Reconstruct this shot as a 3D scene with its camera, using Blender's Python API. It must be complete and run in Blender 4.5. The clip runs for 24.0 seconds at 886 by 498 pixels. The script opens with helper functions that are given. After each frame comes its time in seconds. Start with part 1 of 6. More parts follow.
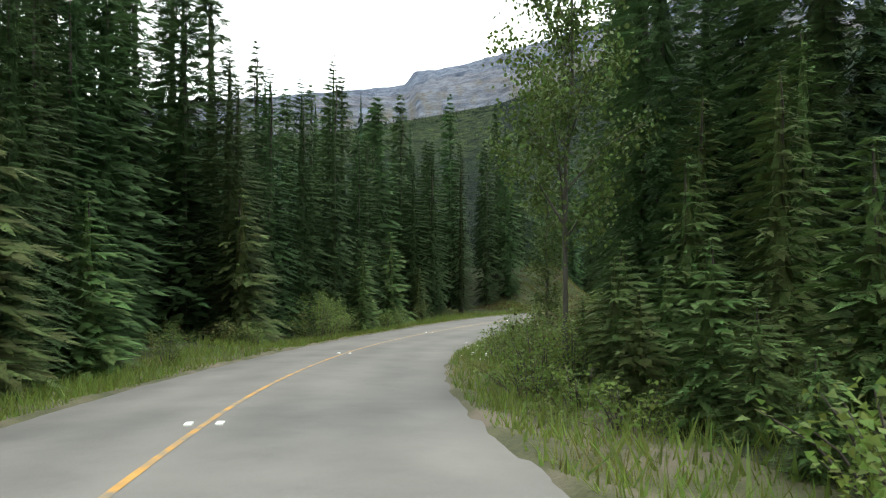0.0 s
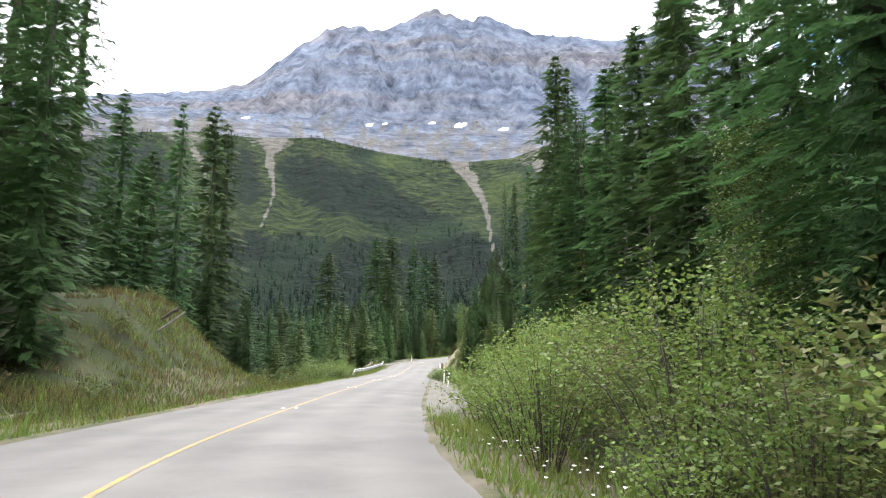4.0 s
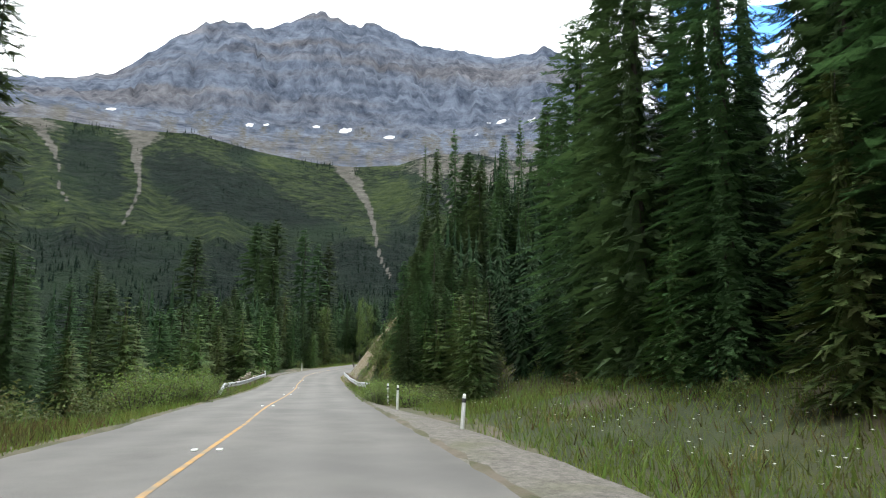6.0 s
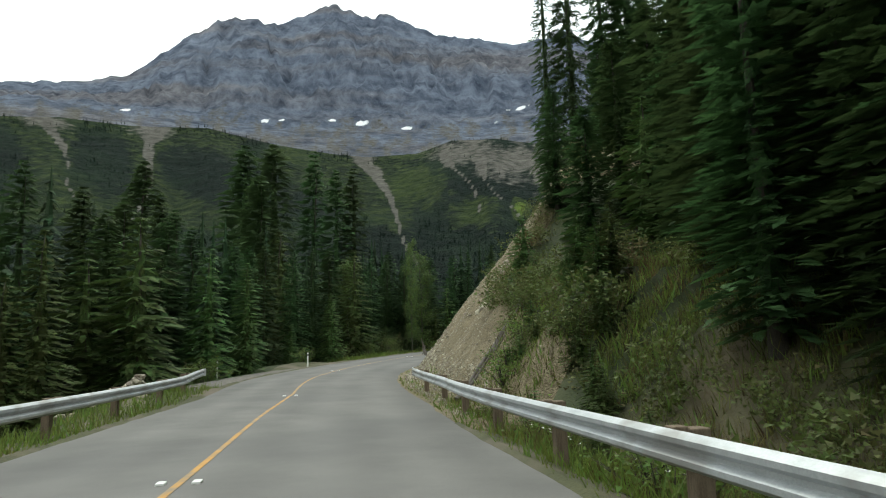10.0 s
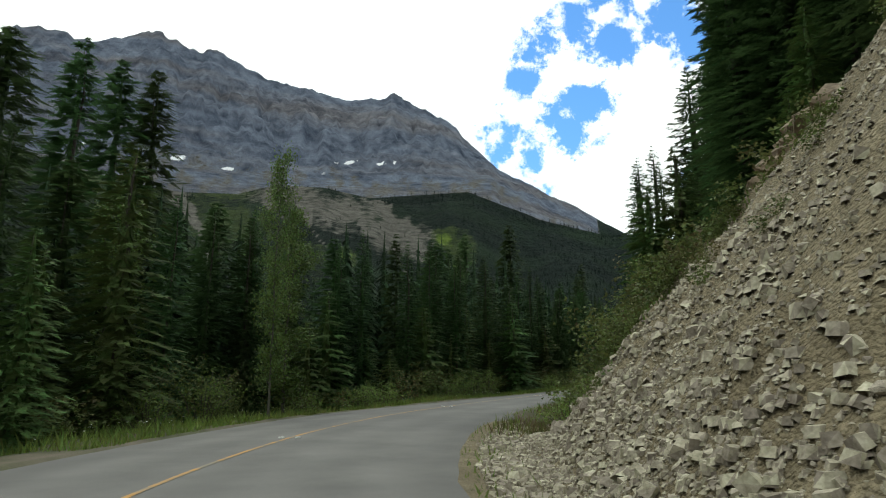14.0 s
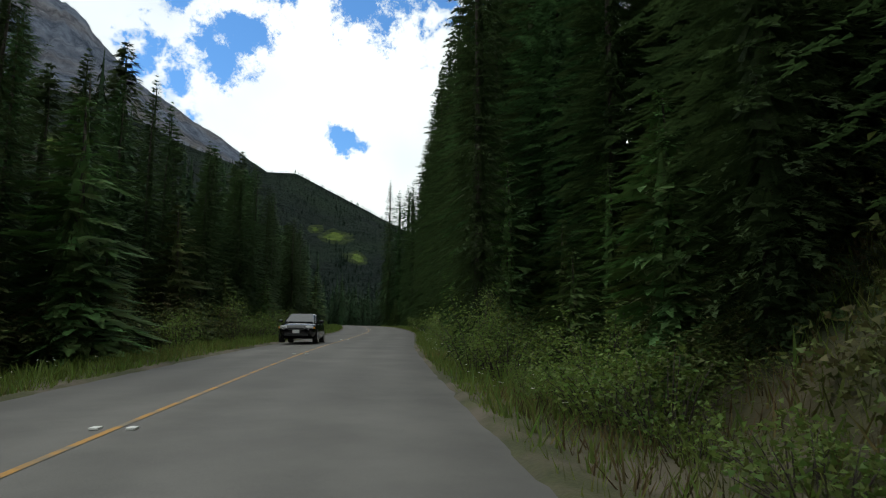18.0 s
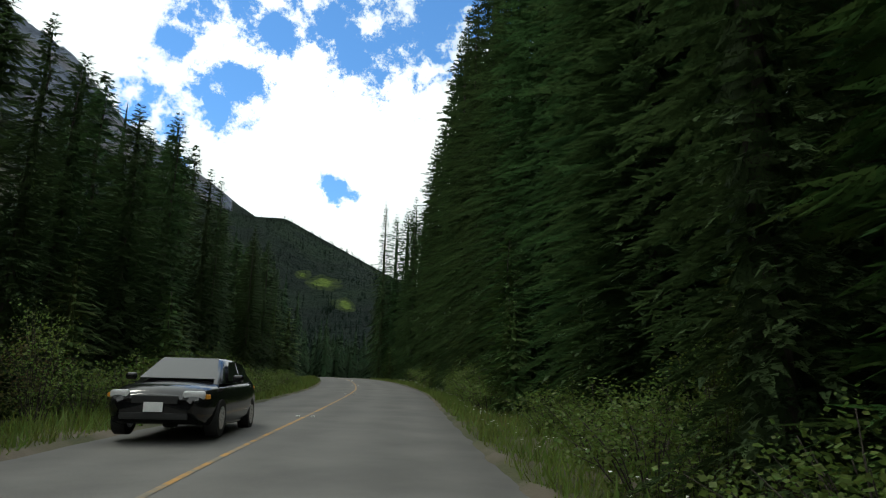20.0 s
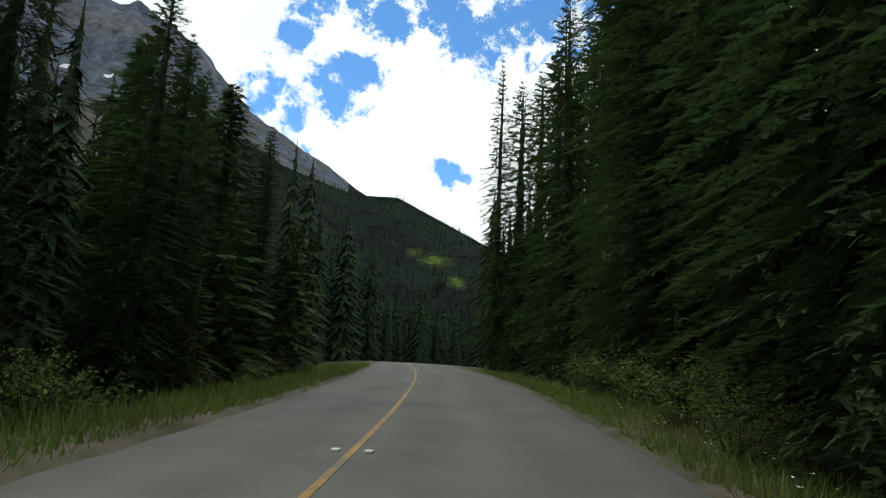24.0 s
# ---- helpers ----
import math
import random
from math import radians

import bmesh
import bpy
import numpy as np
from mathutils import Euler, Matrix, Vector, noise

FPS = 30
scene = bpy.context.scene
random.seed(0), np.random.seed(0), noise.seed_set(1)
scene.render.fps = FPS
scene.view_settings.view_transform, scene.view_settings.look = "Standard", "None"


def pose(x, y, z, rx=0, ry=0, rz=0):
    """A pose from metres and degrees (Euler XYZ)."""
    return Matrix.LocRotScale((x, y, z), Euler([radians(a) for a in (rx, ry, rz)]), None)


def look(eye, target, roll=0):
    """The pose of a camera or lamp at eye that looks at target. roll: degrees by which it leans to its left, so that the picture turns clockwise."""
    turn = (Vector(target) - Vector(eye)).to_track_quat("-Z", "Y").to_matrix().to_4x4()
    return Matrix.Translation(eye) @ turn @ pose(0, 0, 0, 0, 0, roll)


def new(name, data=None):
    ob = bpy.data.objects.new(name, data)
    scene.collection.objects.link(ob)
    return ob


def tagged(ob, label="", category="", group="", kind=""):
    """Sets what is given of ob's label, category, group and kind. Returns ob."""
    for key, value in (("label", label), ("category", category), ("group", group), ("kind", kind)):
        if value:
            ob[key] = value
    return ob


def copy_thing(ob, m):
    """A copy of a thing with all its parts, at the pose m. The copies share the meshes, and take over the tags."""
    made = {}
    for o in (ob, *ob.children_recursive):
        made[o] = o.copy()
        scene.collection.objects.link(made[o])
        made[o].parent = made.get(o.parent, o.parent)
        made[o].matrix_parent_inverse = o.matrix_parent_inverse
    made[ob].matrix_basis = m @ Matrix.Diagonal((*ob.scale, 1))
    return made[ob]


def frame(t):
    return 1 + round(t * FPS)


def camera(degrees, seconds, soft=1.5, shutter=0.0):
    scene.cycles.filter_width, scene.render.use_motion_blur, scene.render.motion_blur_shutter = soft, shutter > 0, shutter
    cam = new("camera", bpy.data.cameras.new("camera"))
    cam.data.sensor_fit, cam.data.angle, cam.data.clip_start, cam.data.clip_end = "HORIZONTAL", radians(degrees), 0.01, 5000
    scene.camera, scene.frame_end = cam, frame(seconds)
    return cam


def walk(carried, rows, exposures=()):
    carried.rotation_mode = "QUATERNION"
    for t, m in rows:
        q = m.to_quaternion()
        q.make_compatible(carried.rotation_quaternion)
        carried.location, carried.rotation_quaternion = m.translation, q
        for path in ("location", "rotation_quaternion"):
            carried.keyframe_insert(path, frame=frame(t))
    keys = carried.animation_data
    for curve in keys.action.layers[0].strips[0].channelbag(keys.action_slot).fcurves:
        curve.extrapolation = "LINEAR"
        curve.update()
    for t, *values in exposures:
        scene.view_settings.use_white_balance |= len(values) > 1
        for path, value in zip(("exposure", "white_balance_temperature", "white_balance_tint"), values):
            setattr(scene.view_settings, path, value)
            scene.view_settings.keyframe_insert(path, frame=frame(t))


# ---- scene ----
# ---------------------------------------------------------------- camera
cam = camera(67.7, 24.0, soft=1.1, shutter=0.035)
PATH = [
    (0.0, 26.281, -76.853, 6.000, 90.700, -0.000, 36.500),
    (0.5, 22.061, -72.751, 5.430, 93.698, 0.150, 32.402),
    (1.0, 18.067, -68.425, 4.871, 94.894, 0.195, 28.702),
    (1.5, 14.350, -63.853, 4.335, 92.577, 0.076, 21.900),
    (3.5, 3.310, -42.722, 2.711, 96.434, -0.960, 3.067),
    (4.0, 1.744, -36.856, 2.447, 98.064, -0.195, -2.386),
    (4.5, 0.497, -30.889, 2.213, 98.140, -0.053, -8.414),
    (5.0, -0.264, -24.837, 2.003, 98.052, -0.619, -11.499),
    (5.5, -0.393, -18.719, 1.814, 99.131, -0.663, -13.337),
    (6.0, -0.304, -12.530, 1.645, 98.956, -0.095, -12.757),
    (6.5, -0.194, -6.238, 1.497, 96.835, -0.435, -7.967),
    (7.0, 0.000, 0.000, 1.350, 97.155, -0.660, -6.936),
    (7.5, 0.306, 6.178, 1.189, 97.208, -2.318, -7.832),
    (8.0, 0.386, 12.272, 1.004, 97.570, -1.887, -9.356),
    (8.5, 0.732, 18.312, 0.800, 101.660, -2.041, -8.838),
    (9.0, 1.031, 24.340, 0.599, 102.940, 1.130, -9.204),
    (9.5, 1.385, 30.269, 0.412, 99.573, 1.586, -10.366),
    (11.5, 2.232, 50.657, 0.048, 97.707, 1.462, -12.338),
    (12.0, 2.373, 54.917, 0.056, 99.093, 4.164, -16.624),
    (12.5, 2.579, 59.332, 0.114, 99.968, 3.521, -18.052),
    (13.0, 2.948, 63.664, 0.199, 101.885, 3.613, -19.837),
    (13.5, 3.817, 68.134, 0.285, 102.718, 2.498, -23.070),
    (14.0, 4.866, 72.810, 0.392, 103.237, 0.249, -27.011),
    (14.5, 6.433, 77.576, 0.527, 103.517, 1.440, -32.687),
    (15.0, 8.414, 82.231, 0.693, 103.874, 1.015, -37.686),
    (15.5, 10.741, 86.551, 0.890, 103.983, -0.404, -42.817),
    (16.0, 13.338, 90.449, 1.095, 104.278, -1.401, -47.162),
    (16.5, 16.290, 93.907, 1.301, 103.671, -1.959, -51.376),
    (17.0, 19.557, 97.153, 1.507, 100.522, -2.170, -53.972),
    (17.5, 23.018, 100.273, 1.713, 99.211, 0.541, -56.575),
    (18.0, 26.622, 103.301, 1.919, 98.259, -0.555, -58.359),
    (18.5, 30.322, 106.279, 2.125, 100.107, -1.940, -58.460),
    (20.5, 46.052, 118.479, 2.946, 103.258, -2.028, -60.242),
    (21.0, 50.220, 121.535, 3.149, 103.823, -3.361, -60.923),
    (21.5, 54.482, 124.611, 3.347, 104.001, -3.687, -60.448),
    (22.0, 58.746, 127.570, 3.543, 104.023, -2.628, -59.467),
    (22.5, 62.501, 130.390, 3.746, 104.070, -2.863, -58.718),
    (23.0, 66.417, 133.175, 3.952, 102.755, 0.189, -56.119),
    (23.5, 70.465, 135.987, 4.158, 101.014, -2.854, -54.168),
    (24.0, 74.529, 139.072, 4.360, 100.735, -3.078, -49.816),
]
walk(cam, [(row[0], pose(*row[1:])) for row in PATH],
     exposures=[(0.0, 0.68, 6500, 2.0), (0.9, 1.05, 6500, 4.5), (1.5, 1.15, 6480, 6.5), (3.5, 1.4, 6450, 11.5), (4.2, 1.38, 6420, 12.0), (5.0, 1.0, 6400, 9.5), (7.0, 0.47, 6350, 4.5), (8.0, 0.33, 6350, 2.5), (9.5, -0.1, 6430, -0.5), (11.5, 0.14, 6500, -1.4), (13.0, -0.06, 6500, -1.8), (14.2, -0.6, 6500, -1.2), (15.0, -1.05, 6480, 0.5), (16.0, -1.22, 6450, 1.8), (17.0, -1.28, 6420, 2.2), (17.6, -1.05, 6420, 2.0), (18.2, -0.82, 6450, 1.0), (20.5, -0.66, 6500, -0.8), (24.0, -0.74, 6500, -0.8)])

# ---------------------------------------------------------------- light
SUN_AZ, SUN_EL = 5.0, 56.0          # degrees left of the y axis, above the horizon
sun_way = Vector((-math.sin(radians(SUN_AZ)) * math.cos(radians(SUN_EL)), math.cos(radians(SUN_AZ)) * math.cos(radians(SUN_EL)), math.sin(radians(SUN_EL))))
sun = new("sun", bpy.data.lights.new("sun", "SUN"))
sun.data.energy, sun.data.angle, sun.data.color = 1.3, radians(12), (1.0, 0.95, 0.87)
sun.matrix_world = look(sun_way * 100, (0, 0, 0))


def way(az, el):
    """Unit direction: degrees left of the y axis and above the horizon."""
    a, e = radians(az), radians(el)
    return Vector((-math.sin(a) * math.cos(e), math.cos(a) * math.cos(e), math.sin(e)))


GAPS = ((-55.4, 30.6, 3.4), (-59.7, 32.5, 4.2), (-50.3, 29.0, 2.1), (-47.6, 31.0, 1.6), (-42.6, 29.1, 1.9), (-40.6, 25.2, 1.8), (-38.3, 22.6, 1.9), (-35.4, 20.4, 1.8), (-33.2, 22.6, 1.6), (-34.6, 27.2, 0.8),
        (-40.0, 31.6, 1.5), (-53.0, 26.8, 1.4), (-51.5, 33.6, 2.8), (-56.4, 35.0, 4.4), (-48.6, 17.9, 0.75), (-49.8, 17.4, 0.8), (-51.0, 17.0, 0.55), (-36.6, 30.0, 1.5), (-65.0, 33.0, 5.0), (-44.0, 35.5, 3.0), (11.3, 32.2, 2.0))


def build_world():
    w = bpy.data.worlds.new("sky")
    scene.world = w
    w.use_nodes = True
    nt = w.node_tree
    nt.nodes.clear()
    N, L = nt.nodes.new, nt.links.new
    out = N("ShaderNodeOutputWorld")
    sky = N("ShaderNodeTexSky")
    sky.sky_type, sky.sun_disc = "NISHITA", False
    sky.sun_elevation, sky.sun_rotation = radians(SUN_EL), radians(-SUN_AZ)
    sky.altitude, sky.air_density, sky.dust_density, sky.ozone_density = 1500, 1.0, 0.0, 5.0
    blue = N("ShaderNodeBackground")
    blue.inputs[1].default_value = 0.33
    deep = N("ShaderNodeHueSaturation")
    deep.inputs["Saturation"].default_value, deep.inputs["Value"].default_value = 1.12, 1.0
    L(sky.outputs[0], deep.inputs["Color"])
    L(deep.outputs[0], blue.inputs[0])
    co = N("ShaderNodeTexCoord")
    # gaps between the clouds: degrees left of the y axis, above the horizon, and across
    near = None
    for az, el, wide in GAPS:
        off = N("ShaderNodeVectorMath")
        off.operation = "DISTANCE"
        off.inputs[1].default_value = way(az, el)
        L(co.outputs["Generated"], off.inputs[0])
        size = N("ShaderNodeMath")
        size.operation = "DIVIDE"
        size.inputs[1].default_value = radians(wide)
        L(off.outputs["Value"], size.inputs[0])
        if near is None:
            near = size.outputs[0]
        else:
            least = N("ShaderNodeMath")
            least.operation = "SMOOTH_MIN"
            least.inputs[2].default_value = 0.5
            L(near, least.inputs[0])
            L(size.outputs[0], least.inputs[1])
            near = least.outputs[0]
    noise1 = N("ShaderNodeTexNoise")
    noise1.inputs["Scale"].default_value, noise1.inputs["Detail"].default_value, noise1.inputs["Roughness"].default_value = 17, 14, 0.7
    L(co.outputs["Generated"], noise1.inputs["Vector"])
    add = N("ShaderNodeMath")
    add.operation = "MULTIPLY_ADD"
    add.inputs[1].default_value = 8.5
    L(noise1.outputs["Fac"], add.inputs[0])
    L(near, add.inputs[2])
    m2 = N("ShaderNodeMapRange")
    m2.inputs["From Min"].default_value, m2.inputs["From Max"].default_value = 4.85, 5.8
    m2.interpolation_type = "SMOOTHSTEP"
    L(add.outputs[0], m2.inputs["Value"])
    grey = N("ShaderNodeTexNoise")
    grey.inputs["Scale"].default_value, grey.inputs["Detail"].default_value = 3.0, 5
    L(co.outputs["Generated"], grey.inputs["Vector"])
    ramp = N("ShaderNodeValToRGB")
    ramp.color_ramp.elements[0].position, ramp.color_ramp.elements[0].color = 0.3, (0.72, 0.76, 0.82, 1)
    ramp.color_ramp.elements[1].position, ramp.color_ramp.elements[1].color = 0.6, (1.0, 1.0, 1.0, 1)
    L(grey.outputs["Fac"], ramp.inputs[0])
    cloud = N("ShaderNodeBackground")
    cloud.inputs[1].default_value = 2.2
    L(ramp.outputs[0], cloud.inputs[0])
    mix = N("ShaderNodeMixShader")
    L(m2.outputs[0], mix.inputs[0])
    L(blue.outputs[0], mix.inputs[1])
    L(cloud.outputs[0], mix.inputs[2])
    L(mix.outputs[0], out.inputs[0])


build_world()


# ---------------------------------------------------------------- materials
def surface(name, dark, light, scale=4.0, rough=0.85, bump=0.25, fine=40.0, bump_size=0.02, patch=None, patch_scale=0.3, patch_at=(0.5, 0.62),
            island=0.0, each=0.0, through_light=0.0, metal=0.0, stretch=None, spec=0.3, needles=0.0, pebbles=0.0):
    """A procedural surface: two tones at one scale, a finer grain, an optional third tone in patches, and relief."""
    m = bpy.data.materials.new(name)
    m.use_nodes = True
    nt = m.node_tree
    N, L = nt.nodes.new, nt.links.new
    bsdf = nt.nodes["Principled BSDF"]
    bsdf.inputs["Metallic"].default_value = metal
    bsdf.inputs["Specular IOR Level"].default_value = spec
    co = N("ShaderNodeTexCoord")
    src = co.outputs["Object"]
    if stretch:
        mp = N("ShaderNodeMapping")
        mp.inputs["Scale"].default_value = stretch
        L(src, mp.inputs[0])
        src = mp.outputs[0]
    n1 = N("ShaderNodeTexNoise")
    n1.inputs["Scale"].default_value, n1.inputs["Detail"].default_value, n1.inputs["Roughness"].default_value = scale, 6, 0.6
    L(src, n1.inputs["Vector"])
    n2 = N("ShaderNodeTexNoise")
    n2.inputs["Scale"].default_value, n2.inputs["Detail"].default_value = fine, 3
    L(src, n2.inputs["Vector"])
    both = N("ShaderNodeMath")
    both.operation = "MULTIPLY_ADD"
    both.inputs[1].default_value = 0.45
    L(n2.outputs["Fac"], both.inputs[0])
    half = N("ShaderNodeMath")
    half.operation = "MULTIPLY"
    half.inputs[1].default_value = 0.55
    L(n1.outputs["Fac"], half.inputs[0])
    L(half.outputs[0], both.inputs[2])
    ramp = N("ShaderNodeValToRGB")
    ramp.color_ramp.elements[0].position, ramp.color_ramp.elements[0].color = 0.36, (*dark, 1)
    ramp.color_ramp.elements[1].position, ramp.color_ramp.elements[1].color = 0.64, (*light, 1)
    L(both.outputs[0], ramp.inputs[0])
    col = ramp.outputs[0]
    if patch:
        n3 = N("ShaderNodeTexNoise")
        n3.inputs["Scale"].default_value, n3.inputs["Detail"].default_value = patch_scale, 7
        L(src, n3.inputs["Vector"])
        mr = N("ShaderNodeMapRange")
        mr.inputs["From Min"].default_value, mr.inputs["From Max"].default_value = patch_at
        L(n3.outputs["Fac"], mr.inputs["Value"])
        mx = N("ShaderNodeMix")
        mx.data_type = "RGBA"
        L(mr.outputs[0], mx.inputs["Factor"])
        L(col, mx.inputs["A"])
        mx.inputs["B"].default_value = (*patch, 1)
        col = mx.outputs["Result"]
    height = both.outputs[0]
    if pebbles:
        cell = N("ShaderNodeTexVoronoi")
        cell.inputs["Scale"].default_value = pebbles
        wv = N("ShaderNodeVectorMath")
        wv.operation = "MULTIPLY_ADD"
        wv.inputs[1].default_value = (0.12, 0.12, 0.12)
        L(n1.outputs["Color"], wv.inputs[0])
        L(src, wv.inputs[2])
        L(wv.outputs[0], cell.inputs["Vector"])
        tone = N("ShaderNodeMapRange")
        tone.inputs["To Min"].default_value, tone.inputs["To Max"].default_value = 0.8, 1.2
        L(cell.outputs["Color"], tone.inputs["Value"])
        hv = N("ShaderNodeHueSaturation")
        L(tone.outputs[0], hv.inputs["Value"])
        L(col, hv.inputs["Color"])
        col = hv.outputs[0]
        dome = N("ShaderNodeMath")
        dome.operation = "MULTIPLY_ADD"
        dome.inputs[1].default_value = -0.3
        L(cell.outputs["Distance"], dome.inputs[0])
        L(both.outputs[0], dome.inputs[2])
        height = dome.outputs[0]
    for amount, node, sock in ((island, "ShaderNodeNewGeometry", "Random Per Island"), (each, "ShaderNodeObjectInfo", "Random")):
        if amount:
            g = N(node)
            mr = N("ShaderNodeMapRange")
            mr.inputs["To Min"].default_value, mr.inputs["To Max"].default_value = 1 - amount, 1 + amount
            L(g.outputs[sock], mr.inputs["Value"])
            hs = N("ShaderNodeHueSaturation")
            L(mr.outputs[0], hs.inputs["Value"])
            if amount > 0.2:
                mh = N("ShaderNodeMapRange")
                mh.inputs["To Min"].default_value, mh.inputs["To Max"].default_value = 0.465, 0.515
                L(g.outputs[sock], mh.inputs["Value"])
                L(mh.outputs[0], hs.inputs["Hue"])
            L(col, hs.inputs["Color"])
            col = hs.outputs[0]
    L(col, bsdf.inputs["Base Color"])
    rr = N("ShaderNodeMapRange")
    rr.inputs["To Min"].default_value, rr.inputs["To Max"].default_value = max(rough - 0.12, 0.05), min(rough + 0.1, 1)
    L(n2.outputs["Fac"], rr.inputs["Value"])
    L(rr.outputs[0], bsdf.inputs["Roughness"])
    if bump:
        bp = N("ShaderNodeBump")
        bp.inputs["Strength"].default_value, bp.inputs["Distance"].default_value = bump, bump_size
        L(height, bp.inputs["Height"])
        L(bp.outputs[0], bsdf.inputs["Normal"])
    if through_light:
        tr = N("ShaderNodeBsdfTranslucent")
        L(col, tr.inputs["Color"])
        ms = N("ShaderNodeMixShader")
        ms.inputs[0].default_value = through_light
        L(bsdf.outputs[0], ms.inputs[1])
        L(tr.outputs[0], ms.inputs[2])
        L(ms.outputs[0], nt.nodes["Material Output"].inputs[0])
    if needles:
        # sprays are open between the needles
        gap = N("ShaderNodeTexNoise")
        gap.inputs["Scale"].default_value, gap.inputs["Detail"].default_value, gap.inputs["Roughness"].default_value = needles, 3, 0.75
        L(co.outputs["Object"], gap.inputs["Vector"])
        cut = N("ShaderNodeMath")
        cut.operation = "GREATER_THAN"
        cut.inputs[1].default_value = 0.45
        L(gap.outputs["Fac"], cut.inputs[0])
        clear_ = N("ShaderNodeBsdfTransparent")
        mo = N("ShaderNodeMixShader")
        L(cut.outputs[0], mo.inputs[0])
        L(clear_.outputs[0], mo.inputs[1])
        L(nt.nodes["Material Output"].inputs[0].links[0].from_socket, mo.inputs[2])
        L(mo.outputs[0], nt.nodes["Material Output"].inputs[0])
    return m


ASPHALT = surface("asphalt", (0.108, 0.105, 0.1), (0.176, 0.17, 0.159), 0.5, 0.9, 0.3, 90, 0.006, patch=(0.115, 0.112, 0.108), patch_scale=0.16, patch_at=(0.5, 0.75), spec=0.25)
LINE = surface("road_paint_yellow", (0.34, 0.185, 0.045), (0.5, 0.27, 0.07), 3, 0.7, 0.1, 60, patch=(0.19, 0.165, 0.12), patch_scale=2.5, patch_at=(0.42, 0.64))
WHITE = surface("white_plastic", (0.62, 0.62, 0.6), (0.8, 0.8, 0.77), 5, 0.5, 0.05, 50, patch=(0.45, 0.43, 0.38), patch_scale=3, patch_at=(0.6, 0.8))
BLACK = surface("black_band", (0.015, 0.015, 0.016), (0.03, 0.03, 0.03), 8, 0.5, 0.05, 60)
STEEL = surface("galvanised_steel", (0.36, 0.38, 0.39), (0.5, 0.52, 0.53), 3, 0.5, 0.1, 50, metal=0.55, patch=(0.3, 0.3, 0.29), patch_scale=1.2)
WOOD_POST = surface("weathered_wood", (0.09, 0.065, 0.045), (0.2, 0.155, 0.11), 6, 0.9, 0.4, 60, stretch=(4, 4, 0.6))
DEAD_WOOD = surface("dead_wood", (0.07, 0.062, 0.053), (0.18, 0.16, 0.14), 6, 0.9, 0.4, 60)
GRASS_FLOOR = surface("ground_cover", (0.018, 0.026, 0.01), (0.045, 0.056, 0.019), 0.7, 0.95, 0.6, 14, 0.08, patch=(0.075, 0.06, 0.035), patch_scale=0.12, patch_at=(0.52, 0.66))
GRAVEL = surface("gravel", (0.07, 0.064, 0.055), (0.2, 0.185, 0.165), 6, 0.95, 0.8, 45, 0.03, patch=(0.1, 0.1, 0.06), patch_scale=0.5, patch_at=(0.55, 0.75), pebbles=22.0)
SCREE = surface("loam_scree", (0.115, 0.096, 0.056), (0.268, 0.224, 0.143), 2.4, 0.95, 1.0, 19, 0.15, patch=(0.15, 0.122, 0.072), patch_scale=0.25, patch_at=(0.48, 0.62), pebbles=21.0)
ROCK = surface("broken_rock", (0.19, 0.172, 0.126), (0.42, 0.385, 0.298), 2.5, 0.9, 0.6, 22, 0.03, each=0.28)
BEDROCK = surface("bedrock", (0.13, 0.1, 0.07), (0.34, 0.27, 0.19), 1.8, 0.9, 0.9, 14, 0.06, each=0.2)
ROCK_BITS = surface("rock_chips", (0.16, 0.144, 0.098), (0.4, 0.368, 0.28), 2.5, 0.9, 0.5, 22, 0.03, island=0.4)
NEEDLES = surface("spruce_needles", (0.026, 0.056, 0.021), (0.07, 0.124, 0.042), 0.9, 0.8, 0.0, 9, island=0.18, each=0.28, through_light=0.38, spec=0.2, needles=24.0)
NEEDLES_YOUNG = surface("young_spruce_needles", (0.04, 0.08, 0.024), (0.1, 0.165, 0.05), 1.2, 0.8, 0.0, 9, island=0.35, each=0.25, through_light=0.2, spec=0.2, needles=26.0)
# same spruce needles, darkened to put the forest's inner shade into the colour
NEEDLES_SHADED = surface("shaded_forest_needles", (0.012, 0.028, 0.014), (0.031, 0.06, 0.025), 0.4, 0.85, 0.0, 3, island=0.25, spec=0.1, needles=9.0)
# shade between the trees and blue distance haze are put into this colour
NEEDLES_HAZED = surface("hazed_far_needles", (0.0055, 0.0115, 0.0078), (0.0115, 0.022, 0.0165), 0.05, 0.95, 0.0, 0.6, island=0.35, spec=0.04)
BARK = surface("spruce_bark", (0.035, 0.029, 0.024), (0.09, 0.078, 0.066), 5, 0.95, 0.6, 40, 0.02, stretch=(3, 3, 0.7))
PALE_BARK = surface("aspen_bark", (0.035, 0.033, 0.027), (0.1, 0.095, 0.078), 5, 0.9, 0.4, 40, 0.01, stretch=(2, 2, 0.8))
LEAVES = surface("broad_leaves", (0.038, 0.075, 0.018), (0.1, 0.152, 0.033), 1.0, 0.6, 0.0, 9, island=0.45, each=0.12, through_light=0.3, spec=0.3)
SHRUB = surface("willow_leaves", (0.072, 0.132, 0.028), (0.175, 0.245, 0.058), 1.0, 0.6, 0.0, 9, island=0.3, each=0.2, through_light=0.45, spec=0.3)
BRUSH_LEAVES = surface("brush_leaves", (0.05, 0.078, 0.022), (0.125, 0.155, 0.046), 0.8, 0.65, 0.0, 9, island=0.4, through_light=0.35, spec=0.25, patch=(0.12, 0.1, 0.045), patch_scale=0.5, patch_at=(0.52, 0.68))
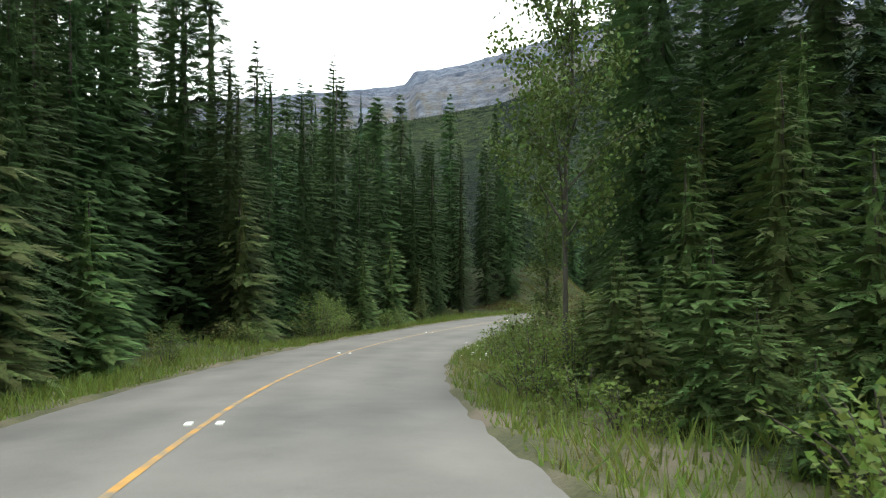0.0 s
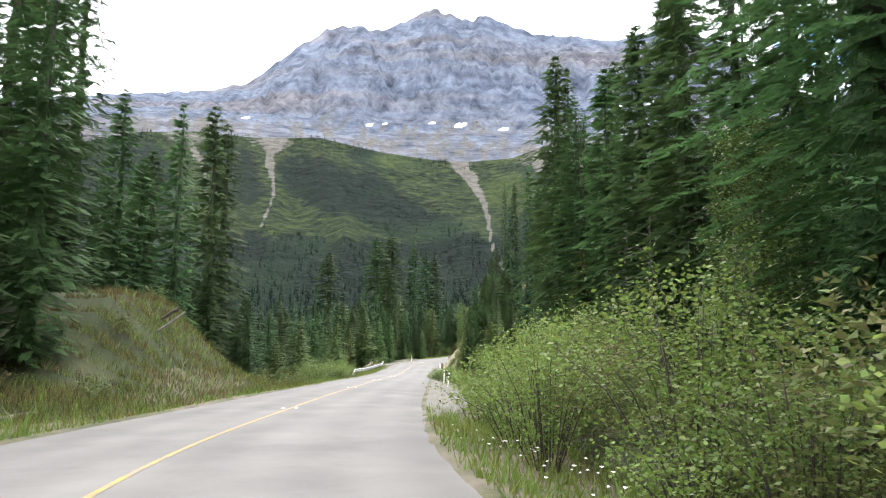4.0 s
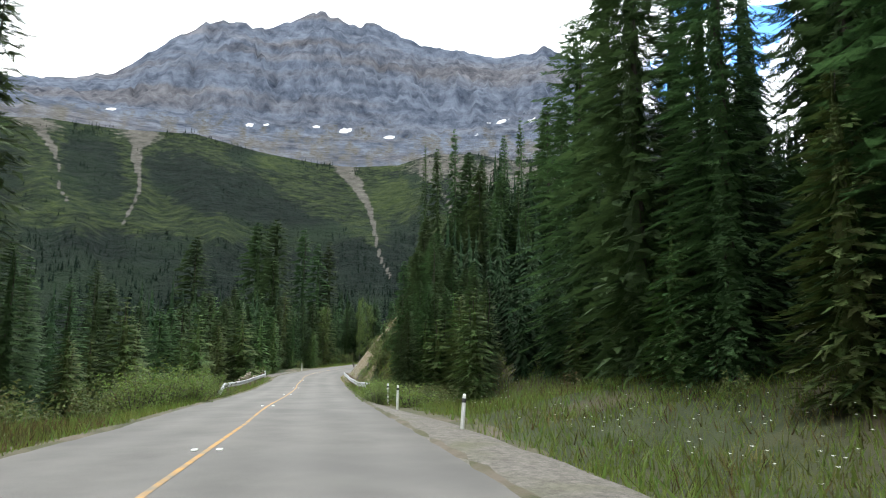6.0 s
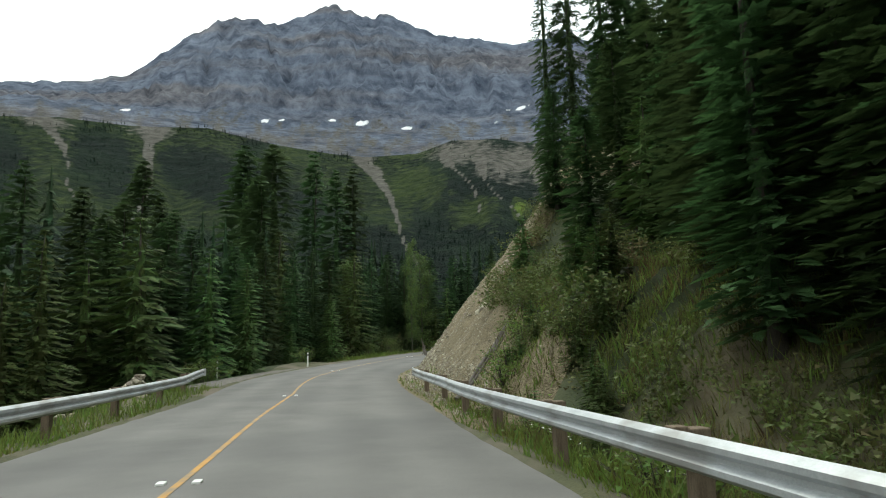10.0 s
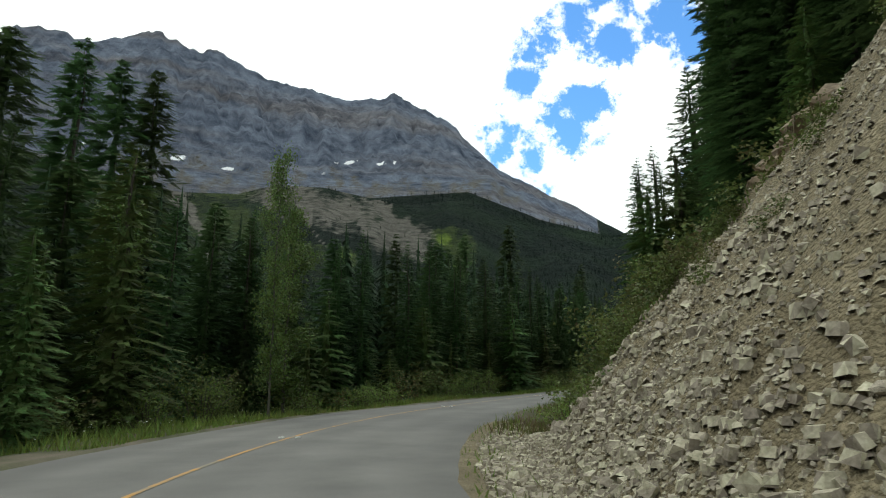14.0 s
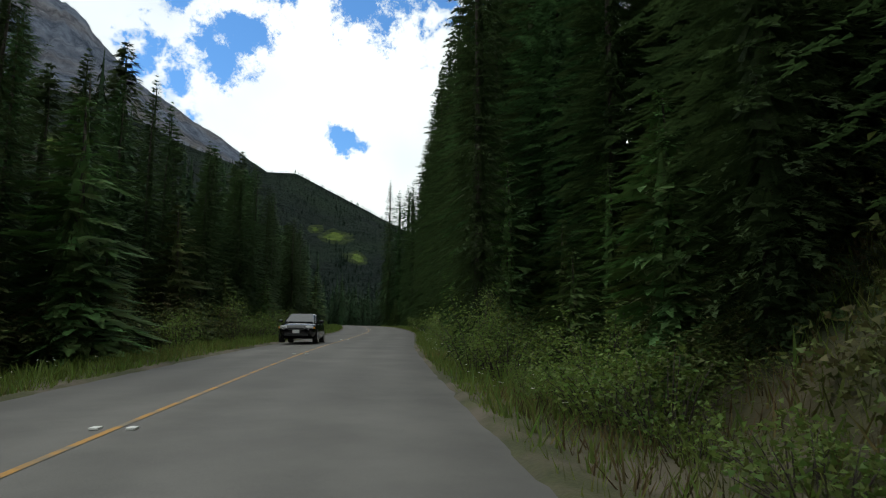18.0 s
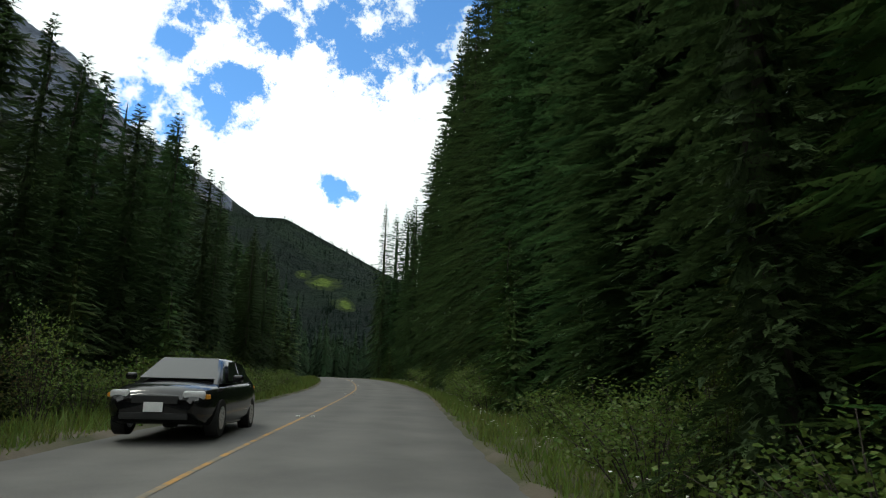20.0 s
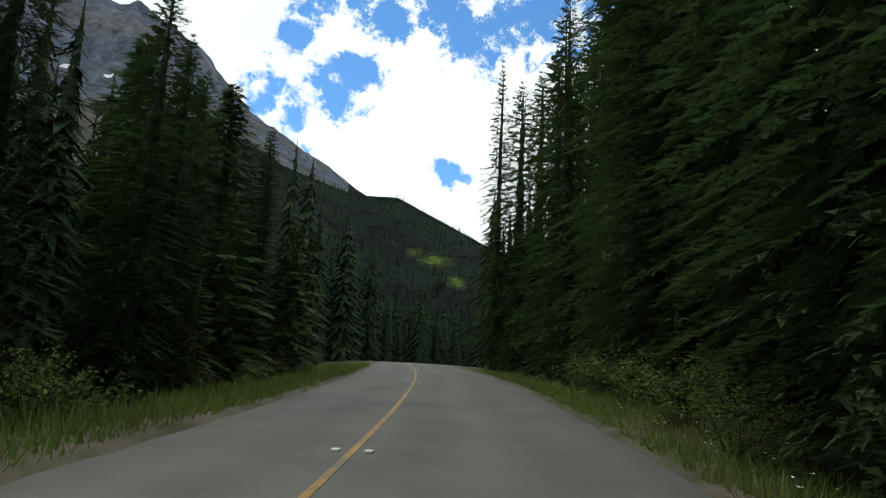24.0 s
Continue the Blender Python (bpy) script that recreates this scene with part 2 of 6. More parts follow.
BLADES = surface("grass_blades", (0.075, 0.13, 0.02), (0.18, 0.24, 0.048), 0.8, 0.7, 0.0, 7, island=0.4, patch=(0.2, 0.175, 0.062), patch_scale=0.35, patch_at=(0.5, 0.7), through_light=0.35)
DRY = surface("dry_weeds", (0.05, 0.04, 0.018), (0.16, 0.12, 0.05), 0.8, 0.8, 0.0, 7, island=0.45, patch=(0.07, 0.09, 0.022), patch_scale=0.5, patch_at=(0.46, 0.58), through_light=0.3)
VERGE_SOIL = surface("verge_soil", (0.035, 0.04, 0.018), (0.085, 0.085, 0.04), 1.3, 0.95, 0.7, 22, 0.05, patch=(0.12, 0.1, 0.075), patch_scale=0.6, patch_at=(0.45, 0.62))
PETALS = surface("white_petals", (0.6, 0.6, 0.56), (0.8, 0.8, 0.74), 5, 0.7, 0.0, 20, island=0.1)
CAR_PAINT = surface("black_car_paint", (0.006, 0.006, 0.007), (0.012, 0.012, 0.013), 2, 0.14, 0.0, 40, spec=0.6)
CAR_GLASS = surface("car_glass", (0.012, 0.014, 0.015), (0.02, 0.022, 0.024), 2, 0.06, 0.0, 40, spec=0.8)
RUBBER = surface("rubber", (0.012, 0.012, 0.012), (0.028, 0.027, 0.026), 8, 0.85, 0.2, 60)
CHROME = surface("alloy", (0.35, 0.35, 0.36), (0.5, 0.5, 0.5), 6, 0.3, 0.0, 60, metal=0.9)
LAMP_GLASS = surface("headlamp_glass", (0.45, 0.45, 0.46), (0.65, 0.65, 0.66), 6, 0.12, 0.0, 60, spec=0.8)
AMBER = surface("amber_lens", (0.5, 0.2, 0.02), (0.7, 0.32, 0.04), 6, 0.3, 0.0, 60)
PLATE = surface("plate", (0.6, 0.6, 0.6), (0.75, 0.75, 0.74), 6, 0.5, 0.0, 60)


# ---------------------------------------------------------------- helpers
def mesh_of(name, verts, faces, material, smooth=False):
    me = bpy.data.meshes.new(name)
    me.from_pydata([tuple(v) for v in verts], [], [tuple(f) for f in faces])
    me.materials.append(material)
    if smooth:
        me.polygons.foreach_set("use_smooth", [True] * len(me.polygons))
    me.update()
    return me


def triangles(name, tris, material):
    """A mesh out of an (n, 3, 3) array of loose triangles."""
    t = np.asarray(tris, dtype=np.float32).reshape(-1, 3)
    me = bpy.data.meshes.new(name)
    k = len(t) // 3
    me.vertices.add(len(t))
    me.vertices.foreach_set("co", t.ravel())
    me.loops.add(len(t))
    me.loops.foreach_set("vertex_index", np.arange(len(t), dtype=np.int32))
    me.polygons.add(k)
    me.polygons.foreach_set("loop_start", np.arange(0, 3 * k, 3, dtype=np.int32))
    me.update(calc_edges=True)
    me.materials.append(material)
    return me


def part(name, data, parent, label="", m=None):
    ob = new(name, data)
    ob.parent = parent
    if m is not None:
        ob.matrix_basis = m
    if label:
        tagged(ob, label)
    return ob


def from_bm(name, bm, material, smooth=False):
    me = bpy.data.meshes.new(name)
    bm.to_mesh(me)
    bm.free()
    me.materials.append(material)
    if smooth:
        me.polygons.foreach_set("use_smooth", [True] * len(me.polygons))
    return me


def grid_faces(nu, nv):
    i = np.arange(nu - 1)[:, None] * nv + np.arange(nv - 1)[None, :]
    i = i.ravel()
    return np.stack([i, i + nv, i + nv + 1, i + 1], axis=1)


def box_bm(sx, sy, sz, at=(0, 0, 0), bevel=0.0, bm=None):
    bm = bm or bmesh.new()
    r = bmesh.ops.create_cube(bm, size=1)
    for v in r["verts"]:
        v.co = Vector((v.co.x * sx + at[0], v.co.y * sy + at[1], v.co.z * sz + at[2]))
    if bevel:
        edges = list({e for v in r["verts"] for e in v.link_edges})
        bmesh.ops.bevel(bm, geom=edges, offset=bevel, segments=2, affect="EDGES", profile=0.5)
    return bm


def tube(points, radii, sides=7):
    """Vertices and faces of a tapered tube along points."""
    verts, faces = [], []
    pts = [Vector(p) for p in points]
    for i, p in enumerate(pts):
        d = (pts[min(i + 1, len(pts) - 1)] - pts[max(i - 1, 0)]).normalized()
        side = d.cross(Vector((0.3, 0.9, 0.2))).normalized()
        up = side.cross(d)
        for k in range(sides):
            a = 2 * math.pi * k / sides
            verts.append(p + (side * math.cos(a) + up * math.sin(a)) * radii[i])
    for i in range(len(pts) - 1):
        for k in range(sides):
            a, b = i * sides + k, i * sides + (k + 1) % sides
            faces.append((a, b, b + sides, a + sides))
    faces.append(tuple(range((len(pts) - 1) * sides, len(pts) * sides)))
    return verts, faces


# ---------------------------------------------------------------- the road's line
ROAD = [(53.7, -103.16, 8.34),
        (40.71, -90.7, 6.59),
        (26.28, -76.85, 4.65),
        (16.63, -66.73, 3.31),
        (8.73, -55.2, 2.17),
        (3.2, -42.36, 1.34),
        (0.16, -28.71, 0.78),
        (-0.35, -14.73, 0.35),
        (-0.03, -0.74, 0.02),
        (0.43, 13.25, -0.38),
        (1.2, 27.23, -0.84),
        (1.9, 41.21, -1.2),
        (2.38, 55.2, -1.29),
        (4.01, 69.08, -1.05),
        (8.45, 82.31, -0.65),
        (16.26, 93.87, -0.05),
        (26.6, 103.28, 0.57),
        (37.56, 112.0, 1.16),
        (48.72, 120.44, 1.73),
        (60.11, 128.59, 2.26),
        (71.49, 136.75, 2.86),
        (82.52, 145.36, 3.44),
        (93.2, 154.41, 4.02),
        (103.49, 163.9, 4.51),
        (113.5, 173.7, 4.93),
        (123.7, 183.2, 5.25),
        (134.9, 191.6, 5.45),
        (147.0, 198.6, 5.5),
        (159.8, 204.3, 5.5),
        (173.0, 209.1, 5.5),
        (186.2, 213.9, 5.5),
        (199.4, 218.7, 5.6),
        (212.6, 223.5, 5.8),
        (225.8, 228.3, 6.0)]
ROAD = np.array(ROAD)


def dense(points, step=1.0):
    """A smooth curve through points, sampled about every step metres, with its length so far and its tangent."""
    out = []
    n = len(points)
    for i in range(n - 1):
        p0, p1, p2, p3 = points[max(i - 1, 0)], points[i], points[i + 1], points[min(i + 2, n - 1)]
        m = max(int(np.linalg.norm(p2 - p1) / step), 1)
        for k in range(m):
            u = k / m
            out.append(0.5 * (2 * p1 + (p2 - p0) * u + (2 * p0 - 5 * p1 + 4 * p2 - p3) * u * u + (3 * p1 - p0 - 3 * p2 + p3) * u ** 3))
    out = np.array(out)
    s = np.concatenate([[0], np.cumsum(np.linalg.norm(np.diff(out[:, :2], axis=0), axis=1))])
    tan = np.gradient(out[:, :2], axis=0)
    tan /= np.linalg.norm(tan, axis=1)[:, None]
    return out, s, tan


WAY, SS, TAN = dense(ROAD)
SS = SS - SS[np.argmin(np.hypot(WAY[:, 0] - ROAD[2][0], WAY[:, 1] - ROAD[2][1]))]
S_END = float(SS[-1])


def on_road(s, l, dz=0.0):
    """The place s metres along the way and l metres to its right."""
    x, y, z = (np.interp(s, SS, WAY[:, k]) for k in range(3))
    tx, ty = np.interp(s, SS, TAN[:, 0]), np.interp(s, SS, TAN[:, 1])
    h = math.hypot(tx, ty)
    return Vector((x + l * ty / h, y - l * tx / h, z + dz))


def heading(s):
    """The road's heading in degrees left of the y axis."""
    return math.degrees(math.atan2(-np.interp(s, SS, TAN[:, 0]), np.interp(s, SS, TAN[:, 1])))


def middle(s):
    return np.interp(s, (0, 30, 60, 90, 120, 145, 155, 175, 200, 225, 255), (-1.75, -2.0, -1.9, -1.5, -1.85, -1.85, -2.5, -2.9, -2.8, -2.1, -1.35))


def edge_left(s):
    return np.interp(s, (0, 40, 60, 90, 120, 145, 155, 185, 200, 225, 255), (-4.6, -4.8, -5.5, -4.5, -5.2, -5.0, -5.9, -6.4, -5.6, -4.9, -4.0))


def edge_right(s):
    return np.interp(s, (0, 25, 60, 90, 120, 140, 157, 177, 200, 225, 255), (1.75, 1.95, 2.3, 2.4, 2.3, 2.5, 1.45, 1.25, 1.6, 1.9, 2.55))


# ---------------------------------------------------------------- the land's height
def soft_noise(x, y, scale, seed=0.0):
    """Smooth value noise on arrays."""
    u, v = x * scale + seed, y * scale + seed * 1.7
    i, j = np.floor(u), np.floor(v)
    a, b = u - i, v - j
    a, b = a * a * (3 - 2 * a), b * b * (3 - 2 * b)
    h = lambda p, q: np.modf(np.abs(np.sin(p * 127.1 + q * 311.7 + seed) * 43758.5453))[0]
    return (h(i, j) * (1 - a) + h(i + 1, j) * a) * (1 - b) + (h(i, j + 1) * (1 - a) + h(i + 1, j + 1) * a) * b - 0.5


def lip(s):
    """How far beyond the right edge the cut slope's face reaches."""
    return np.interp(s, (134, 140, 144, 147, 150, 153, 156, 160), (3.6, 3.7, 3.9, 4.5, 5.9, 7.6, 9.4, 16.0))


def right_bank(s, d):
    """Height above the road d metres beyond its right edge."""
    K = (0, 60, 75, 100, 112, 128, 138, 160, 168, 180, 200, 215, 240, 300)
    toe = np.interp(s, (0, 60, 75, 100, 112, 128, 138, 160, 168, 180, 190, 200, 206, 214, 240, 300), (2, 3, 5, 6, 5, 3.5, 1.2, 0.7, 1.6, 2.7, 2.3, 2.1, 3.2, 5, 5, 4))
    steep = np.interp(s, K, (0.2, 0.15, 0.15, 0.25, 0.35, 0.6, 1.2, 1.25, 1.3, 0.95, 0.85, 0.4, 0.3, 0.3))
    top = np.interp(s, (0, 100, 112, 128, 140, 144, 147, 150, 153, 156, 160, 168, 180, 200, 215, 240), (3, 3, 3.5, 4, 3.4, 3.5, 4.1, 5.7, 7.6, 9.6, 11.6, 13, 11, 8, 6, 5))
    rest = np.interp(s, K, (0.1, 0.1, 0.12, 0.12, 0.12, 0.12, 0.14, 0.15, 0.15, 0.2, 0.3, 0.35, 0.3, 0.3))
    up = np.maximum(d - toe, 0)
    run = top / steep
    return np.where(up < run, up * steep, top + (up - run) * rest) - 0.25 * np.clip(d / 1.2, 0, 1) * np.clip(1.5 - d / 6, 0, 1)


def left_bank(s, d):
    K = (0, 55, 70, 82, 95, 104, 115, 150, 165, 185, 210, 300)
    fall = np.interp(s, K, (0.05, 0.05, 0.0, 0.0, 0.05, 0.25, 0.4, 0.35, 0.3, 0.25, 0.12, 0.1))
    low = np.interp(s, K, (1, 1, 0, 0, 1, 3, 5, 5, 4, 3, 1.5, 1.5))
    start = np.interp(s, K, (1, 1, 1, 1, 1, 1.5, 1.5, 2.5, 3.0, 1.5, 1, 1))
    z = -np.minimum(np.maximum(d - start, 0) * fall, low)
    mound = np.interp(s, (64, 71, 77, 82, 86, 92), (0, 0.2, 1, 1, 0.5, 0)) * 4.3 * np.clip((d - 1.2) / 4.8, 0, 1) ** 1.2
    return z + mound - 0.12 * np.clip(d / 0.8, 0, 1)


def locate(x, y):
    """How far along the road, and how far to its right, each place lies."""
    x, y = np.asarray(x, float), np.asarray(y, float)
    s, l, z = np.empty_like(x), np.empty_like(x), np.empty_like(x)
    for a in range(0, len(x), 4000):
        dx, dy = x[a:a + 4000, None] - WAY[None, :, 0], y[a:a + 4000, None] - WAY[None, :, 1]
        k = np.argmin(dx * dx + dy * dy, axis=1)
        r = np.arange(len(k))
        s[a:a + 4000], z[a:a + 4000] = SS[k], WAY[k, 2]
        side = dx[r, k] * TAN[k, 1] - dy[r, k] * TAN[k, 0]
        l[a:a + 4000] = np.sign(side) * np.hypot(dx[r, k], dy[r, k])
    return s, l, z


def land(x, y, rough=True):
    x, y = np.atleast_1d(np.asarray(x, float)), np.atleast_1d(np.asarray(y, float))
    s, l, z = locate(x, y)
    dr, dl = l - edge_right(s), edge_left(s) - l
    h = np.where(dr > 0, right_bank(s, dr), np.where(dl > 0, left_bank(s, dl), -0.14))
    off = np.maximum(np.maximum(dr, dl), 0)
    if rough:
        h = h + np.clip(off / 4, 0, 1) * (soft_noise(x, y, 0.13) * 1.0 + soft_noise(x, y, 0.5, 3) * 0.35)
    h = h - 1.4 * np.clip((s - 133.6) / 2.4, 0, 1) * np.clip((186 - s) / 4, 0, 1) * np.clip((dr - 0.2) / 0.5, 0, 1) * np.clip((lip(s) - 0.4 - dr) / 1.0, 0, 1)
    return np.where(off > 0, z + np.minimum(h, 60), z + h)


# ---------------------------------------------------------------- ground: near sheet and mountains to the horizon
CENTRE = np.array((1.0, 30.0, 0.0))
# ridge lines: degrees left of the y axis, degrees above the horizon
RIDGE = ((-180, 8), (-95, 7), (-75, 6), (-60, 6), (-48, 10.5), (-40.3, 15.1), (-38.2, 16.4), (-31.7, 19.8), (-27.5, 23.8), (-24, 25.2), (-22.3, 26.0), (-20.5, 25.4), (-18.4, 25.3), (-10.8, 26.4), (-6.4, 28.2),
         (-5.2, 27.6), (-4.1, 27.8), (-1.7, 28.7), (0.6, 27.9), (3, 26.9), (6.4, 27.0), (8.3, 26.6), (10, 25.6), (12.8, 23.6), (15.1, 21.7), (20.8, 20.2), (24.5, 19.7), (29, 18.6), (36, 16.8), (40, 16.3), (40.8, 15.2), (51, 14.0), (65, 12), (95, 9), (180, 8))
FOREST_RIDGE = ((-180, 7), (-95, 6), (-75, 5), (-66, 5.5), (-58, 8), (-52.8, 10.7), (-48, 13.0), (-43.8, 14.9), (-40.7, 14.8), (-34.7, 15.8), (-28.6, 18.2), (-23.5, 17.9), (-20, 17.6), (-16, 18.3), (-12, 18.3), (-9, 17.3),
                (-4.6, 17.0), (-1.6, 17.2), (3.3, 17.8), (9, 18.8), (15, 18.4), (20, 18.4), (24.3, 17.8), (33, 15), (50, 12), (65, 11), (95, 8), (180, 7))


def ridge(table, az):
    return np.interp(az, [p[0] for p in table], [p[1] for p in table])


def far_height(az, r):
    """Height of the far land: wooded slope up to a crest, a bench behind it, talus, then the cliffs of the massif."""
    e1 = ridge(FOREST_RIDGE, az) - 0.45 - 0.7 * np.clip((-az - 34) / 6, 0, 1)
    e3 = ridge(RIDGE, az)
    wob = soft_noise(az, r * 0 + 5, 0.9, 7) * 0.4 + soft_noise(az, r * 0 + 2, 2.7, 9) * 0.3 + soft_noise(az, r * 0, 7.1, 4) * 0.15
    e3 = e3 + wob * np.clip((e3 - 14) / 8, 0.25, 1)
    r0, r1 = 300.0, 1250.0
    u = np.clip((r - r0) / (r1 - r0), 0, 1)
    spur = (soft_noise(az, r * 0.004, 0.16, 11) * 1.0 + soft_noise(az, r * 0.01, 0.45, 13) * 0.5) * np.sin(np.pi * u)
    el = np.degrees(np.arctan(np.tan(np.radians(e1)))) * (u ** 0.62) + spur * 2.2
    h1 = r * np.tan(np.radians(el)) - 3
    r2, r3, r4 = 1700.0, 2100.0, 2800.0
    base = np.minimum(18.8, e3 - 1.5)
    hc = r1 * np.tan(np.radians(e1))
    hb, ht = r3 * np.tan(np.radians(base)), r4 * np.tan(np.radians(e3))
    bench = np.interp(r, (r1, 1400, r2), (1, 1, 1)) * hc + np.clip((r - 1330) / (r2 - 1330), 0, 1) * (r2 * np.tan(np.radians(base - 2.2)) - hc) - 25 * np.sin(np.pi * np.clip((r - r1) / 240, 0, 1))
    k = np.clip((r - r3) / (r4 - r3), 0, 1)
    aw = az + 0.9 * soft_noise(az, k * 3, 0.9, 51) + 0.4 * soft_noise(az, k * 7, 2.3, 53)
    steps = k + 0.011 * np.sin(k * 34 + soft_noise(az, r * 0, 0.15, 5) * 2.5) + soft_noise(aw, k * 3.5, 0.55, 21) * 0.12 * np.sin(np.pi * k) + soft_noise(aw, k * 2.2, 1.3, 23) * 0.07 * np.sin(np.pi * k) + soft_noise(aw, k * 5, 3.3, 25) * 0.06 * np.sin(np.pi * k)
    h2 = np.where(r < r2, bench, np.where(r < r3, np.interp(r, (r2, r3), (0, 1)) * (hb - r2 * np.tan(np.radians(base - 2.2))) + r2 * np.tan(np.radians(base - 2.2)), hb + (ht - hb) * steps))
    h2 = np.where(r > r4, ht - (r - r4) * 0.45, h2)
    return np.where(r <= r1, h1, h2)


def land_cover():
    """Forest, meadow, scree, rock and snow, mixed by what grows or lies there. Forest and rock tones carry painted
    haze.
    """
    m = bpy.data.materials.new("hazed_mountain_land")
    m.use_nodes = True
    nt = m.node_tree
    N, L = nt.nodes.new, nt.links.new
    bsdf = nt.nodes["Principled BSDF"]
    bsdf.inputs["Roughness"].default_value = 0.95
    bsdf.inputs["Specular IOR Level"].default_value = 0.04
    at = N("ShaderNodeAttribute")
    at.attribute_name = "cover"
    co = N("ShaderNodeTexCoord")
    fine = N("ShaderNodeTexNoise")
    fine.inputs["Scale"].default_value, fine.inputs["Detail"].default_value, fine.inputs["Roughness"].default_value = 0.06, 8, 0.7
    L(co.outputs["Object"], fine.inputs["Vector"])
    streak = N("ShaderNodeTexNoise")
    mp = N("ShaderNodeMapping")
    mp.inputs["Scale"].default_value = (1, 1, 0.16)
    L(co.outputs["Object"], mp.inputs[0])
    streak.inputs["Scale"].default_value, streak.inputs["Detail"].default_value, streak.inputs["Roughness"].default_value = 0.03, 9, 0.65
    L(mp.outputs[0], streak.inputs["Vector"])
    strata = N("ShaderNodeTexNoise")
    mp2 = N("ShaderNodeMapping")
    mp2.inputs["Scale"].default_value = (0.12, 0.12, 1)
    L(co.outputs["Object"], mp2.inputs[0])
    strata.inputs["Scale"].default_value, strata.inputs["Detail"].default_value = 0.035, 6
    L(mp2.outputs[0], strata.inputs["Vector"])
    both = N("ShaderNodeMath")
    thin = N("ShaderNodeMath")
    thin.operation = "MULTIPLY"
    thin.inputs[1].default_value = 0.55
    L(strata.outputs["Fac"], thin.inputs[0])
    L(streak.outputs["Fac"], both.inputs[0])
    L(thin.outputs[0], both.inputs[1])

    def tones(src, lo, hi, c1, c2):
        ramp = N("ShaderNodeValToRGB")
        ramp.color_ramp.elements[0].position, ramp.color_ramp.elements[0].color = lo, (*c1, 1)
        ramp.color_ramp.elements[1].position, ramp.color_ramp.elements[1].color = hi, (*c2, 1)
        L(src, ramp.inputs[0])
        return ramp.outputs[0]

    crag = N("ShaderNodeTexNoise")
    crag.inputs["Scale"].default_value, crag.inputs["Detail"].default_value, crag.inputs["Roughness"].default_value, crag.inputs["Distortion"].default_value = 0.012, 12, 0.68, 0.6
    mp3 = N("ShaderNodeMapping")
    mp3.inputs["Scale"].default_value = (1, 1, 0.6)
    L(co.outputs["Object"], mp3.inputs[0])
    L(mp3.outputs[0], crag.inputs["Vector"])
    relief = N("ShaderNodeMath")
    relief.operation = "MULTIPLY_ADD"
    relief.inputs[1].default_value = 1.5
    L(crag.outputs["Fac"], relief.inputs[0])
    L(both.outputs[0], relief.inputs[2])
    half = N("ShaderNodeMath")
    half.operation = "MULTIPLY"
    half.inputs[1].default_value = 0.328
    L(relief.outputs[0], half.inputs[0])
    # rock tones tinted blue to stand for the air's haze over the massif
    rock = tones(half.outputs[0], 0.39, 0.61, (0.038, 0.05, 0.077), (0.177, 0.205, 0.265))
    warm = N("ShaderNodeTexNoise")
    warm.inputs["Scale"].default_value, warm.inputs["Detail"].default_value = 0.008, 8
    L(mp2.outputs[0], warm.inputs["Vector"])
    mw = N("ShaderNodeMapRange")
    mw.inputs["From Min"].default_value, mw.inputs["From Max"].default_value, mw.inputs["To Max"].default_value = 0.46, 0.64, 0.5
    L(warm.outputs["Fac"], mw.inputs["Value"])
    brown = tones(half.outputs[0], 0.39, 0.61, (0.05, 0.043, 0.042), (0.215, 0.185, 0.165))
    mxw = N("ShaderNodeMix")
    mxw.data_type = "RGBA"
    L(mw.outputs[0], mxw.inputs["Factor"])
    L(rock, mxw.inputs["A"])
    L(brown, mxw.inputs["B"])
    rock = mxw.outputs["Result"]
    # forest tones include the shadow among the trees and a blue haze tint
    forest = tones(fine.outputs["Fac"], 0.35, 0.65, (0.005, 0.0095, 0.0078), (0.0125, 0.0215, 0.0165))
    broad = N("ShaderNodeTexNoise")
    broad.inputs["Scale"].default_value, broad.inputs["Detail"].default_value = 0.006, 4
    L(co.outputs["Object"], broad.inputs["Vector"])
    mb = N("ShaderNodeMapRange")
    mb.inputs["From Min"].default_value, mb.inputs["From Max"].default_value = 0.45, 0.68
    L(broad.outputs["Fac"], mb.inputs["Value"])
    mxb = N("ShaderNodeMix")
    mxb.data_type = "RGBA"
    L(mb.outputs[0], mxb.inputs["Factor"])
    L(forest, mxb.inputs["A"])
    # lighter patches, holding the same haze tint
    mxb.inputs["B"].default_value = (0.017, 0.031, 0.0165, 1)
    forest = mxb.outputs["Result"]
    meadow = tones(fine.outputs["Fac"], 0.35, 0.65, (0.017, 0.03, 0.012), (0.05, 0.07, 0.023))
    scree = tones(fine.outputs["Fac"], 0.35, 0.65, (0.07, 0.068, 0.06), (0.155, 0.148, 0.128))
    sep = N("ShaderNodeSeparateColor")
    L(at.outputs["Color"], sep.inputs[0])

    def blend(a, b, amount, width=0.35):
        wob = N("ShaderNodeMath")
        wob.operation = "ADD"
        L(amount, wob.inputs[0])
        off = N("ShaderNodeMath")
        off.operation = "MULTIPLY_ADD"
        off.inputs[1].default_value, off.inputs[2].default_value = 1.2, -0.6
        L(fine.outputs["Fac"], off.inputs[0])
        L(off.outputs[0], wob.inputs[1])
        mr = N("ShaderNodeMapRange")
        mr.inputs["From Min"].default_value, mr.inputs["From Max"].default_value = 0.5 - width / 2, 0.5 + width / 2
        L(wob.outputs[0], mr.inputs["Value"])
        mx = N("ShaderNodeMix")
        mx.data_type = "RGBA"
        L(mr.outputs[0], mx.inputs["Factor"])
